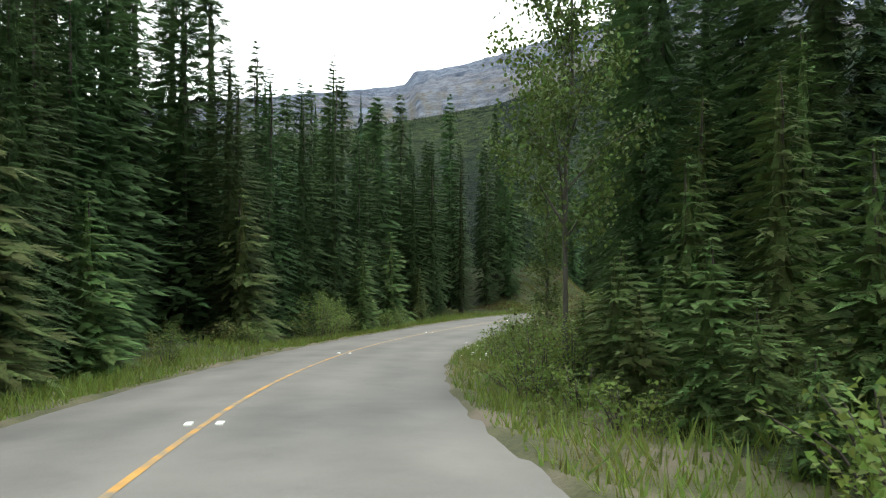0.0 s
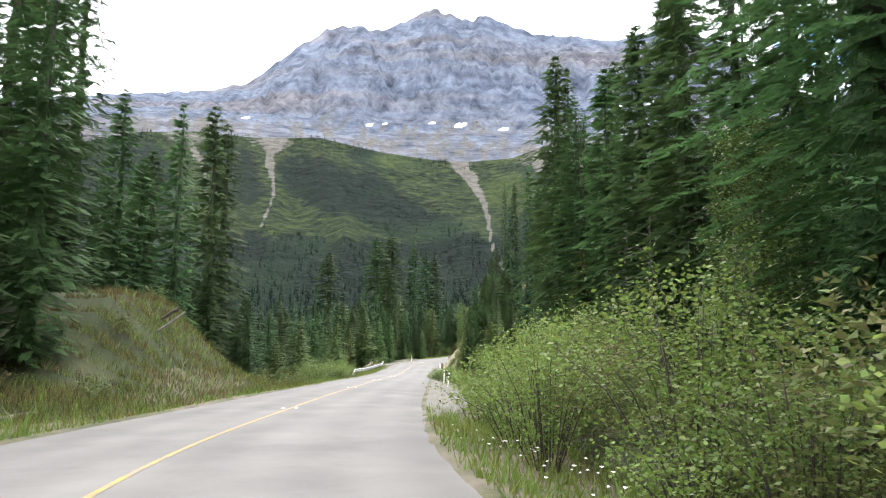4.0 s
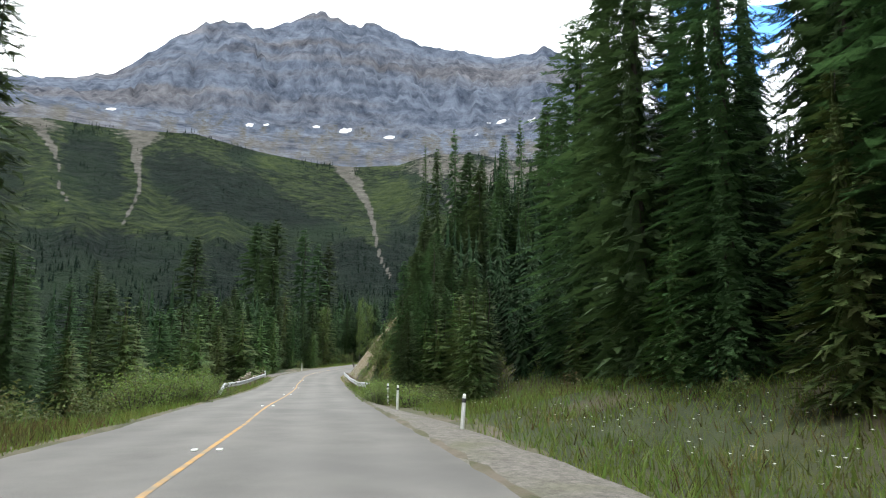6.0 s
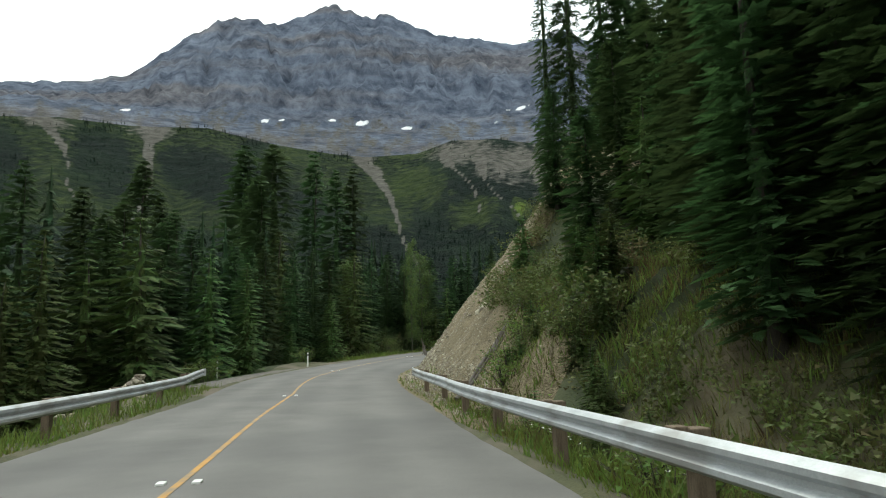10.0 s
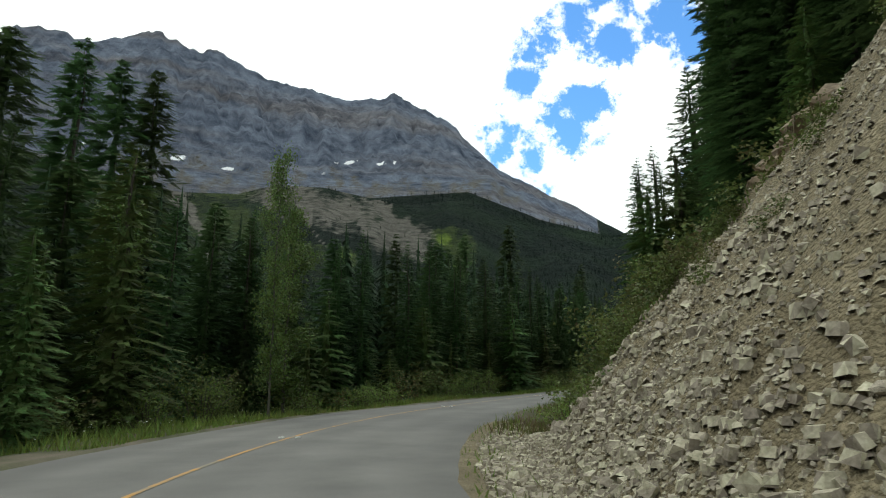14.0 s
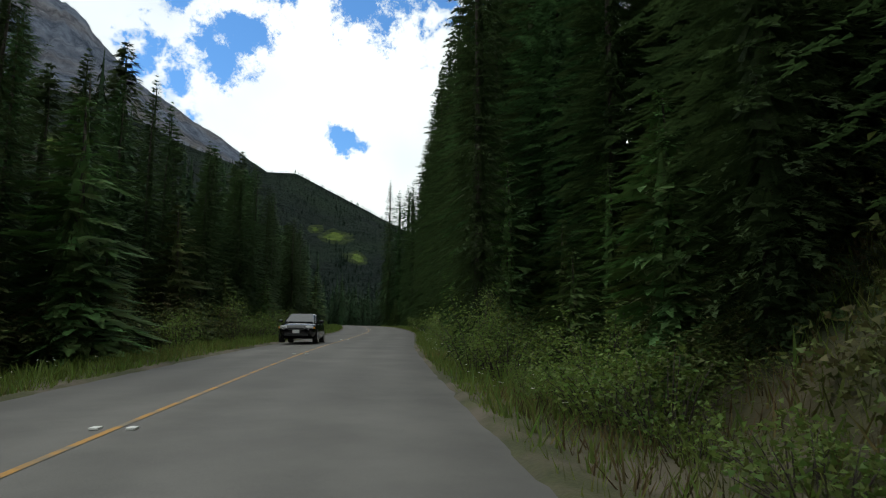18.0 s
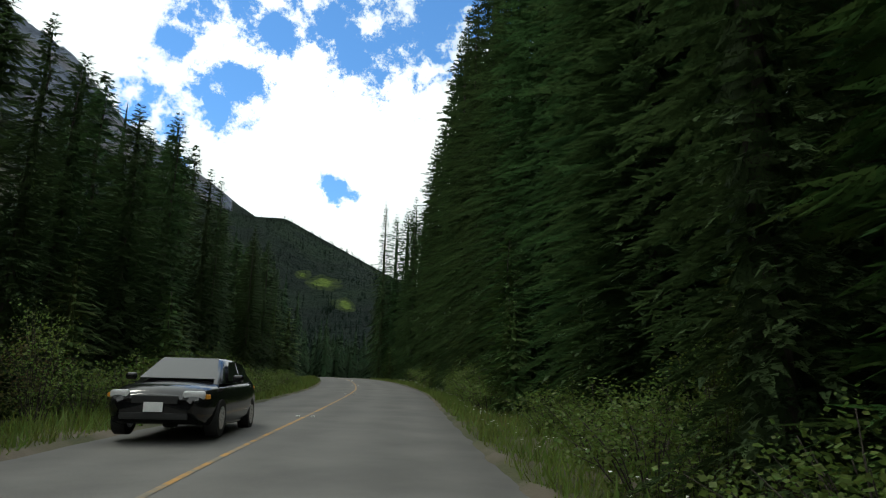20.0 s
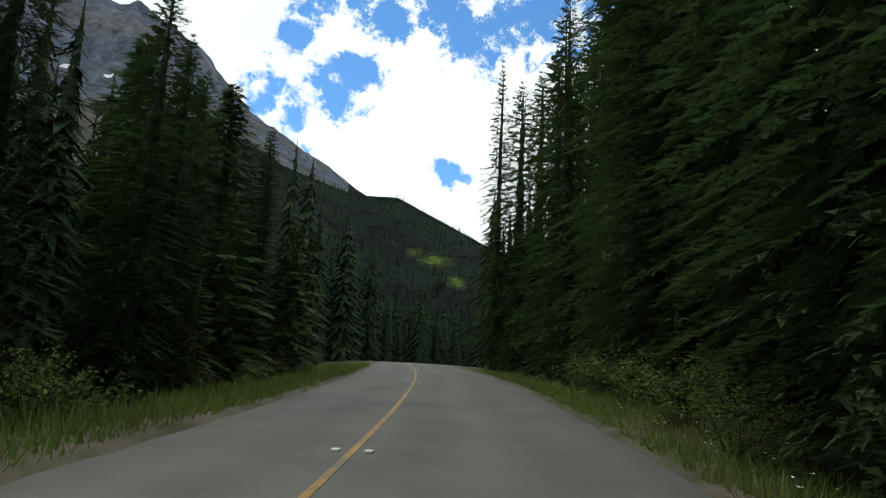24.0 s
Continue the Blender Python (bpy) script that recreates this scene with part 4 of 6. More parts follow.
def shrub_for(h, r, close=False):
    """A shrub model of about the right size, so that its leaves keep theirs."""
    if close:
        return CLOSE_SHRUBS[1 if h < 1.9 else r.choice((0, 2))]
    return SHRUBS[3 if h < 1.1 else 1 if h < 1.8 else r.choice((0, 2))]


def plant_shrub(model, x, y, height, turn, spread, sink=0.1, z=None, off=0.0):
    """A shrub near the asphalt is a thing of its own; those further back, too many to count, join the undergrowth."""
    if off < 2.9 and height > 0.6:
        return plant(model, x, y, height, turn, spread, sink, z)
    k = height / max(v[2] for v in model.children[-1].bound_box)
    BRUSH.append((model, x, y, (float(land(x, y)[0]) if z is None else z) - sink, k, k * spread, radians(turn)))
    PLACED.append((x, y))


rng = random.Random(5)


def clear(x, y, gap):
    return all((x - a) ** 2 + (y - b) ** 2 > gap * gap for a, b in PLACED)


# trees that stand out, at their places: (x, y, height of the top)
KEY_SPRUCES_LEFT = ((7.5, -69.9, 13.4), (4.0, -67.9, 15.1), (2.6, -66.2, 16.0), (1.2, -64.5, 17.0), (-3.8, -61.0, 19.0), (-16.1, 20.5, 22.2), (-16.2, 24.7, 22.0), (-15.9, 12.0, 19.5), (-17.6, -39.8, 19.5), (-17.8, -36.9, 20.5), (-19.0, -33.6, 21.4), (-18.9, -32.0, 22.4), (-19.4, -27.0, 20.9), (-18.3, -24.0, 22.2), (-15.2, -19.5, 22.8),
                    (-15.5, -9.5, 23.6), (-16.9, -1.2, 23.3), (-8.5, -53.3, 23.5), (-11.4, -54.1, 24), (-10.1, -48.7, 19.9), (-5.4, -59.7, 22), (-12.2, -12.5, 19.5), (-13.3, -15.4, 18.5),
                    (-4.2, 130.8, 28.6), (1.4, 124.4, 26.1), (4.2, 118.6, 22.1), (6.5, 120.4, 22.9), (-7.7, 126.0, 26.8), (-18.5, 118.5, 22.3), (-4.1, 105.3, 17.6), (42.1, 144.0, 18.5), (47.8, 150.1, 22.4), (56.3, 152.0, 25), (73.7, 158.6, 20.6), (79.2, 164.1, 23.8))
KEY_SPRUCES_RIGHT = ((17.5, 77.8, 30.9), (19.3, 77.6, 30.0), (21.9, 77.9, 33.3), (26.8, 80.2, 30.3), (29.5, 78, 33), (35.2, 86.6, 39.2), (33.4, 71.9, 33), (36.3, 77.2, 36), (39.5, 79.3, 37.6), (26.8, 54.1, 29), (25.4, 42.5, 26.5), (31, 60, 32), (29, 49, 28.5),
                     (11.9, -12.9, 18.5), (13.5, -9.3, 19), (11.8, -17.3, 18), (11.7, -20.6, 17.5), (12.5, -6.7, 17.2), (13.9, 1.3, 18.9), (32.9, 101.4, 14.6), (37.1, 104.2, 17), (11.9, 9.0, 22.5), (13.2, 11.0, 22.5), (12.2, -2.0, 17), (20.4, 59.3, 22.4), (21, 53.1, 20.2), (22.5, 51.9, 18.3), (21.1, 46.6, 15.4), (20.8, 44.1, 13.9), (49.9, 116.0, 22.2), (43.5, 112.5, 18.7), (59.4, 111.3, 23),
                     (64.5, 123.0, 24), (72.5, 130.0, 25), (78.6, 133.4, 28.5), (81.0, 137.0, 30), (86, 140.4, 31), (89.3, 142.9, 30), (95.2, 148.2, 27), (103.6, 155.9, 24.5), (98.6, 149.6, 27), (114.7, 168.3, 28.4), (115.7, 167.0, 26.7), (116.6, 165.8, 27.6), (118.8, 164.5, 29))
KEY_ASPENS = ((10.7, 98.9, 10.9), (5.0, 103.6, 9.5), (18.8, -61.6, 17.5), (8.3, -24.5, 6.8), (10.6, -46.8, 11.2), (12.6, 104.5, 10.5))
for x, y, top in KEY_SPRUCES_LEFT + KEY_SPRUCES_RIGHT:
    far_off = abs(locate([x], [y])[1][0]) > 11
    plant(SPRUCES[rng.randrange(5)] if far_off else NEAR_SPRUCES[rng.randrange(4)], x, y, top - float(land(x, y)[0]), rng.uniform(0, 360), rng.uniform(0.72, 0.98) * (0.72 if 70 < y < 90 and top > 28 else 1.35 if x < 10 and 100 < y < 135 else 1))
for x, y, top in KEY_ASPENS:
    plant(ASPENS[0 if top > 16 or top < 8 else 1], x, y, top - float(land(x, y)[0]), rng.uniform(0, 360), 0.8 if top > 18 else 1.0)

# pale young conifers standing out below the road: (x, y, height of the top)
for x, y, top in ((-1.6, 99.0, 11.1), (-17.5, 96.3, 8.0), (-10.4, 78.6, 8.6), (-9.2, 114.9, 7.9), (5.2, 97.5, 9.3), (-12.5, 68.0, 4.5), (-15.0, 84.0, 6.0), (-8.6, 60.5, 2.9), (3.0, 92.5, 4.8)):
    plant(YOUNG[1], x, y, top - float(land(x, y)[0]), 57 * x, 1.1)
for s, l, h in ((9.5, 6.6, 4.9), (6.5, 5.8, 2.9), (12, 8.5, 6), (8, 8.6, 5.2), (14.5, 7.2, 4.4), (4.5, 6.2, 2.3), (17, 8.5, 6.5), (11, 5.4, 2.2), (7, 4.7, 1.7), (8.6, 5.0, 2.5), (10.2, 4.6, 1.9), (12.6, 5.0, 2.7), (5.6, 4.4, 1.2), (14, 5.6, 3.0), (16, 5.2, 2.1)):
    p = on_road(s, l)
    plant(YOUNG[1 if h > 4.5 else 2], p.x, p.y, h, 40 * s, 1.0 if h > 4 else 1.3)
for s, l, h in ((34, -6.6, 2.8), (36.5, -7.2, 2.6), (39, -7.4, 2.0), (246.5, 4.2, 2.0), (248.5, 4.9, 2.4), (250, 4.4, 1.9), (67, 5.4, 3.0), (68.5, 6.6, 3.3), (70, 5.8, 3.3), (71, 7.4, 3.7), (72.5, 6.6, 3.4), (73.5, 8.6, 3.6), (70, 8.6, 3.8), (56, 5.3, 3.0), (58, 6.8, 3.4), (54, 6.2, 2.4), (21, -7.0, 1.5), (47, -7.5, 1.6)):
    p = on_road(s, l)
    plant(CLOSE_SHRUBS[2] if s > 50 else SHRUBS[2], p.x, p.y, h, 30 * s, 1.2, 0.1)

BEND = on_road(109, 0, 1.35)


def headroom(x, y, h):
    """Trees on the inner side of the bend grow lower the nearer they stand to its start."""
    return max(2.4, min(h, BEND.z + (0.36 + 0.18 * abs(math.sin(x * 7.3 + y * 3.1)) + (0.06 if math.sin(x * 3.7 + y * 5.9) > 0.8 else 0)) * math.hypot(x - BEND.x, y - BEND.y) - float(land(x, y)[0])))


# the forest's front rows along both sides: (from, to, nearest, farthest beyond the edge, spacing, lowest, highest)
ROWS_LEFT = ((-5, 30, 5.0, 12, 2.3, 18, 23), (30, 64, 5.0, 12, 2.7, 13.5, 18.5), (64, 98, 11, 15, 3.0, 14, 19), (98, 150, 8, 14, 2.8, 7.5, 11.5), (150, 198, 6.3, 16, 2.3, 12, 18), (198, 290, 5.0, 13, 2.4, 12, 19))
ROWS_RIGHT = ((2, 20, 7.0, 11.5, 2.4, 12, 17), (20, 60, 6.5, 11, 2.7, 14, 20), (60, 88, 11.5, 15, 3.4, 9, 13), (88, 104, 9.5, 15, 3.0, 14, 19), (104, 120, 4.8, 16, 1.7, 7, 13), (119, 130, 6.3, 16, 1.8, 7, 12), (129, 141, 6.4, 15, 2.0, 8, 13), (141, 154, 8.0, 15, 2.2, 5, 9), (139, 172, 15, 19, 3.2, 10, 15), (172, 186, 11, 15, 2.5, 14, 20), (184, 206, 9.4, 15, 2.2, 15, 22), (205, 222, 5.0, 10, 2.5, 17, 22), (222, 230, 4.2, 9, 2.5, 19, 25), (230, 247, 4.0, 10, 2.2, 21, 26), (247, 270, 3.3, 10, 2.2, 25, 29), (270, 288, 3.6, 10, 2.2, 22, 26), (288, 298, 3.6, 10, 2.2, 18, 21.5))
BEHIND = []
for rows, side in ((ROWS_LEFT, -1), (ROWS_RIGHT, 1)):
    for s0, s1, d0, d1, gap, h0, h1 in rows:
        for k in range(int((s1 - s0) * (d1 - d0) / gap ** 2 * 1.7)):
            s, d = rng.uniform(s0, s1), d0 + (d1 - d0) * rng.random() ** 1.3
            l = edge_right(s) + d if side > 0 else edge_left(s) - d
            p = on_road(s, l)
            s2, l2, _ = locate([p.x], [p.y])
            over = l2[0] - edge_right(s2[0]) if side > 0 else edge_left(s2[0]) - l2[0]
            if over < d0 - 0.6 or not clear(p.x, p.y, gap * 0.85):
                continue
            h = rng.uniform(h0, h1)
            if side > 0 and 104 < s < 184:
                h = headroom(p.x, p.y, h)
            if side < 0 and s > 150:
                h = min(h, ((8.0 if s > 196 else 5.5) + 0.85 * d) * rng.uniform(0.85, 1.0))
            if d > d0 + 3.6:
                BEHIND.append((p.x, p.y, float(land(p.x, p.y)[0]) - 0.3, h))
                PLACED.append((p.x, p.y))
                continue
            close = d < d0 + 2.2 and (side > 0 or d < 8.5) and not 132 < s < 172
            model = YOUNG[rng.randrange(3)] if h < 6 else NEAR_SPRUCES[rng.randrange(4)] if close else SPRUCES[rng.randrange(5)]
            plant(model, p.x, p.y, h, rng.uniform(0, 360), rng.uniform(0.9, 1.2) * (1.25 if 6 < h < 10 else min(1, 19 / h) if side > 0 else 1))
for s0, s1, side, d0, d1, n in ((0, 60, -1, 3.0, 5.5, 8), (98, 150, -1, 4.5, 9, 24), (130, 148, 1, 6.5, 11, 8), (150, 215, -1, 3.5, 7.5, 30), (215, 290, -1, 3, 5, 12), (108, 126, 1, 4, 6, 10), (72, 104, 1, 8.5, 11, 8), (205, 300, 1, 2.3, 4, 22), (203, 226, 1, 2.0, 5.5, 22), (175, 205, 1, 8, 11, 7), (186, 206, 1, 4.5, 8, 7)):
    for k in range(n):
        s, d = rng.uniform(s0, s1), rng.uniform(d0, d1)
        p = on_road(s, edge_right(s) + d if side > 0 else edge_left(s) - d)
        if clear(p.x, p.y, 1.4):
            plant(YOUNG[rng.randrange(3)], p.x, p.y, rng.uniform(3.0, 8.0), rng.uniform(0, 360), rng.uniform(0.9, 1.2))
for s0, s1, side, d0, d1, n, h0, h1 in ((44, 68, 1, 1.6, 5.5, 56, 1.3, 2.8), (14, 44, 1, 1.3, 5.5, 44, 1.0, 2.4), (1, 14, 1, 1.2, 5.5, 30, 0.4, 1.1), (72, 102, 1, 7, 11, 10, 0.5, 1.1), (103, 114, 1, 0.4, 6, 75, 0.75, 1.2), (105, 112.5, -1, 0.4, 2.4, 22, 1.0, 1.7), (101, 112, -1, 1.2, 4.5, 26, 1.2, 2.3), (68, 90, -1, 3, 7.5, 14, 0.4, 1.0), (2, 60, -1, 2.2, 5, 18, 0.8, 1.9), (92, 112, -1, 2.5, 8, 18, 0.8, 1.8), (113, 137, 1, 1.0, 6, 64, 0.5, 1.5), (130, 150, 1, 5.6, 10, 16, 0.5, 1.2), (125, 141, 1, 1.4, 6.5, 40, 0.3, 0.8), (20, 42, 1, 4.5, 7.5, 10, 0.5, 1.2), (112, 150, -1, 5.5, 9, 8, 1.0, 1.9),
                                        (178, 232, -1, 1.8, 5, 56, 1.2, 2.8), (155, 180, -1, 2.2, 5, 8, 1.0, 2.4), (204, 224, 1, 0.7, 5, 40, 0.8, 2.2), (180, 206, 1, 1.6, 9, 90, 0.4, 1.3), (184, 209, 1, 2.3, 8.6, 150, 0.7, 1.7), (205, 285, 1, 1.7, 3.4, 32, 0.8, 2.0), (230, 262, -1, 1.6, 4.8, 28, 1.0, 2.4), (262, 290, -1, 2.6, 5.0, 22, 0.6, 1.4), (90, 98, -1, 5, 9, 5, 0.7, 1.4)):
    for k in range(n):
        s, d = rng.uniform(s0, s1), rng.uniform(d0, d1)
        p = on_road(s, edge_right(s) + d if side > 0 else edge_left(s) - d)
        if clear(p.x, p.y, 0.7):
            beside = side > 0 and (42 < s < 68 or 204 < s < 275) and d < 4.2
            h = rng.uniform(h0, h1)
            plant_shrub(shrub_for(h, rng, beside), p.x, p.y, h, rng.uniform(0, 360), rng.uniform(0.9, 1.3), 0.1, None, d)


# ---------------------------------------------------------------- deeper forest and far woods, too many to count
def simple_spruce(rng, tiers, per):
    """A unit tree of drooping boughs round a narrow core, about 1 high."""
    tris = []
    for k in range(tiers):
        f = 0.04 + 0.95 * (k + rng.random() * 0.7) / tiers
        w = 0.125 * (1 - math.exp(-(1 - f) / 0.34)) + 0.006 if per > 6 else 0.15 * (1 - f) ** 0.8 + 0.006
        turn = rng.random() * 6.28
        for j in range(per if f < 0.7 else max(4, per // 2)):
            az = turn + 6.283 * (j + rng.random() * 0.6) / per
            c, s = math.cos(az), math.sin(az)
            reach, half = w * rng.uniform(0.65, 1.25), w * rng.uniform(0.16, 0.3) * (1 if per > 6 else 1.8)
            top, low = f + 0.25 * w, f - w * rng.uniform(0.25, 0.7)
            tris.append(((c * w * 0.12 - s * half, s * w * 0.12 + c * half, top), (c * w * 0.12 + s * half, s * w * 0.12 - c * half, top - 0.1 * w), (c * reach, s * reach, low)))
    for k in range(3 if per > 6 else 1):
        f0, w = 0.02 + 0.3 * k, 0.062 * (1 - 0.3 * k)
        for j in range(4):
            a0, a1 = 1.571 * j, 1.571 * (j + 1)
            tris.append(((0, 0, f0 + 0.42), (math.cos(a0) * w, math.sin(a0) * w, f0), (math.cos(a1) * w, math.sin(a1) * w, f0)))
    return np.array(tris)


def forest(name, places, models, material, label):
    """places: x, y, z, height."""
    out = []
    r = random.Random(9)
    for x, y, z, h in places:
        t = models[r.randrange(len(models))]
        a, w = r.random() * 6.28, r.uniform(0.8, 1.25) * (1.4 if h < 8.5 and len(models[0]) > 100 else 1)
        c, s = math.cos(a) * w, math.sin(a) * w
        q = np.empty_like(t)
        q[..., 0] = (t[..., 0] * c - t[..., 1] * s) * h + x
        q[..., 1] = (t[..., 0] * s + t[..., 1] * c) * h + y
        q[..., 2] = t[..., 2] * h + z
        out.append(q)
    ob = new(name, triangles(name, np.concatenate(out), material))
    return tagged(ob, label, "forest", kind="stuff")


r2 = random.Random(21)
MID = [simple_spruce(r2, 27, 11) for k in range(5)]
FAR = [simple_spruce(r2, 6, 5) for k in range(6)]
spots = []
tx, ty = np.array([r2.uniform(-105, 245) for k in range(15000)]), np.array([r2.uniform(-150, 335) for k in range(15000)])
ts, tl, _ = locate(tx, ty)
tz = land(tx, ty)
for x, y, s, l, z in zip(tx, ty, ts, tl, tz):
    d = max(l - edge_right(s), edge_left(s) - l)
    bare = 125 < s < 172 and 0 < l < (11 if s < 152 else 17)
    near = np.interp(s, (0, 60, 64, 100, 150, 215), (12, 12, 15, 14, 12.5, 9.5)) if l < 0 else np.interp(s, (0, 20, 60, 104, 139, 142, 172, 186, 205, 215), (12.5, 12, 14, 11, 12, 19, 17, 14, 13, 8.5))
    if s > 293:
        near = 3.5
    if near < d < 85 and not bare and -36 < s < S_END + 1 and r2.random() < (0.62 if d < 24 else 0.24 if l < 0 else 0.12) and clear(x, y, 1.7):
        spots.append((x, y, z - 0.3, (headroom(x, y, r2.uniform(11, 16)) if 100 < s < 184 else r2.uniform(12, 18)) if l > 0 else r2.uniform(*((16, 22) if s < 75 else (11, 17)))))
for k in range(330):
    s, d = r2.uniform(104, 206), r2.uniform(9, 30)
    if 138 < s < 184 and d < 16:
        continue
    p = on_road(s, edge_right(s) + d)
    if clear(p.x, p.y, 1.7):
        spots.append((p.x, p.y, float(land(p.x, p.y)[0]) - 0.3, headroom(p.x, p.y, r2.uniform(11, 17))))
forest("deep_forest", spots + BEHIND, MID, NEEDLES_SHADED, "dense spruce forest behind the roadside trees, its shade put into the needle colour")
spots = []
while len(spots) < 10000:
    a, r = r2.uniform(-72, 66), 120 + 1130 * r2.random() ** 1.5 if r2.random() < 0.85 else r2.uniform(1190, 1255)
    x, y = CENTRE[0] - math.sin(radians(a)) * r, CENTRE[1] + math.cos(radians(a)) * r
    if -105 < x < 245 and -150 < y < 335:
        continue
    spots.append((a, r, x, y))
sa = np.array(spots)
hh = np.where(sa[:, 1] < 300, -9.0, np.maximum(far_height(sa[:, 0], sa[:, 1]), -9))
ee = np.degrees(np.arctan2(hh, sa[:, 1]))
keep = []
for (a, r, x, y), h, e in zip(spots, hh, ee):
    open_ground = any(math.hypot((a - c) / w, (e - q) / v) < 1.0 for c, q, w, v in SCREES + MEADOWS + LUSH) or any(
        e1 < e < e0 and abs(a - (a0 + (a1 - a0) * (e0 - e) / (e0 - e1) + 0.35 * math.sin((e0 - e) / (e0 - e1) * 7 + a0))) < w * 2.2 for a0, e0, a1, e1, w in CHUTES)
    if open_ground and r2.random() < 0.93:
        continue
    if r < 1190 and r2.random() > 0.12 + 0.88 * float(in_woods(np.array([a]), np.array([e]))[0]):
        continue
    keep.append((x, y, h - 0.5, r2.uniform(10, 16) if r < 450 else r2.uniform(7, 12)))
forest("far_forest", keep, FAR, NEEDLES_HAZED, "distant spruce woods on the valley floor and mountain slopes, shade and haze in their colour")


# ---------------------------------------------------------------- the cut slope and its broken rock
def slope_point(s, d):
    p = on_road(s, edge_right(s) + d)
    return p


def slope_z(s, d):
    """Height of the cut slope's face above the road."""
    s, d = np.asarray(s, float), np.asarray(d, float)
    gully = soft_noise(s, d * 0.15, 0.7, 41) * 0.9 + soft_noise(s, d, 1.3, 43) * 0.35 + soft_noise(s, d, 0.35, 47) * 0.9
    crumbly = soft_noise(s, d, 2.3, 61) * 0.22 + soft_noise(s, d, 5.1, 63) * 0.1
    z = right_bank(s, np.maximum(d, 0)) + 0.12 * np.clip(d, 0, 1) - 0.05 + gully * np.clip((d - 0.3) / 5, 0.0, 1) + crumbly * np.clip((d - 0.3) / 2, 0.0, 1)
    return z - np.clip(1 - np.minimum((s - 134) * 1.7, 185 - s) / 4, 0, 1) * 1.6 - np.clip((d - lip(s) + 0.6) / 1.5, 0, 1) * 2.5


s_list, d_list = np.arange(134, 185, 0.25), np.concatenate([[-0.25], np.arange(0.1, 3, 0.2), np.arange(3, 17, 0.28)])
sg, dg = (g.ravel() for g in np.meshgrid(s_list, d_list, indexing="ij"))
base = np.array([tuple(slope_point(s, d)) for s, d in zip(sg, dg)])
hz = base[:, 2] + slope_z(sg, dg)
cut = new("cut_slope", mesh_of("cut_slope", np.stack([base[:, 0], base[:, 1], hz], axis=1), grid_faces(len(s_list), len(d_list)), SCREE, True))
tagged(cut, "steep bare cut slope of tan loam and scree above the road", "slope", kind="structure")


def rock_mesh(seed, material):
    rg = random.Random(seed)
    bm = bmesh.new()
    bmesh.ops.create_icosphere(bm, subdivisions=1, radius=0.5)
    sx, sy, sz = rg.uniform(0.8, 1.3), rg.uniform(0.6, 1.0), rg.uniform(0.35, 0.7)
    for cut_no in range(5):
        way_ = Vector((rg.uniform(-1, 1), rg.uniform(-1, 1), rg.uniform(-1, 1))).normalized()
        for v in bm.verts:
            over = v.co.dot(way_) - 0.33
            if over > 0:
                v.co -= way_ * over
    for v in bm.verts:
        k = rg.uniform(0.9, 1.1)
        v.co = Vector((v.co.x * sx * k, v.co.y * sy * k, v.co.z * sz * k))
    return from_bm("rock", bm, material)


ROCKS = [rock_mesh(200 + i, ROCK) for i in range(7)]
BITS = []
for i in range(8):
    rg = random.Random(300 + i)
    n = rg.choice((4, 5))
    ring = [2 * math.pi * (j + rg.uniform(-0.25, 0.25)) / n for j in range(n)]
    flat = rg.uniform(0.12, 0.3)
    lo = [np.array((math.cos(a) * rg.uniform(0.4, 0.62), math.sin(a) * rg.uniform(0.28, 0.5), -flat)) for a in ring]
    hi = [p * np.array((rg.uniform(0.65, 0.95), rg.uniform(0.65, 0.95), 0)) + np.array((0, 0, flat * rg.uniform(0.6, 1.2))) for p in lo]
    t = [(hi[0], hi[j], hi[j + 1]) for j in range(1, n - 1)]
    for j in range(n):
        k = (j + 1) % n
        t += [(lo[j], lo[k], hi[k]), (lo[j], hi[k], hi[j])]
    BITS.append(np.array(t))


def slope_height(s, d):
    return float(np.interp(s, SS, WAY[:, 2])) + float(slope_z(s, d))


rk = random.Random(77)
for k in range(185):
    s = 142 + 34 * rk.random() ** 0.7
    d = 0.6 + abs(rk.gauss(0, 1.3))
    size = min(0.06 + rk.expovariate(21), 0.4) * (1.0 if d < 3 else 0.6)
    p = slope_point(s, d)
    part("rock", ROCKS[rk.randrange(7)], cut, m=Matrix.LocRotScale((p.x, p.y, slope_height(s, d) + size * 0.1), Euler((rk.uniform(-0.5, 0.5), rk.uniform(-0.9, 0.2), rk.uniform(0, 6.28))), (size, size, size)))
for k in range(46):
    s, d = rk.gauss(175.8, 1.7), max(1.7, rk.gauss(2.7, 0.6))
    size = rk.uniform(0.16, 0.42) if k > 7 else rk.uniform(0.45, 0.8)
    p = slope_point(s, d)
    part("rock", ROCKS[rk.randrange(7)], cut, "large angular fallen block" if k <= 7 else "", Matrix.LocRotScale((p.x, p.y, slope_height(s, d) + size * 0.16), Euler((rk.uniform(-0.6, 0.6), rk.uniform(-0.9, 0.2), rk.uniform(0, 6.28))), (size, size, size)))
for k in range(50):
    s, d, size = rk.gauss(149.9, 0.9), rk.uniform(3.0, 6.2), rk.uniform(0.2, 0.52)
    p = slope_point(s, d)
    part("rock", ROCKS[rk.randrange(7)], cut, "", Matrix.LocRotScale((p.x, p.y, slope_height(s, d) - size * 0.05), Euler((rk.uniform(-0.3, 0.3), rk.uniform(-0.7, 0.0), rk.uniform(0, 6.28))), (size, size, size)))
out = []
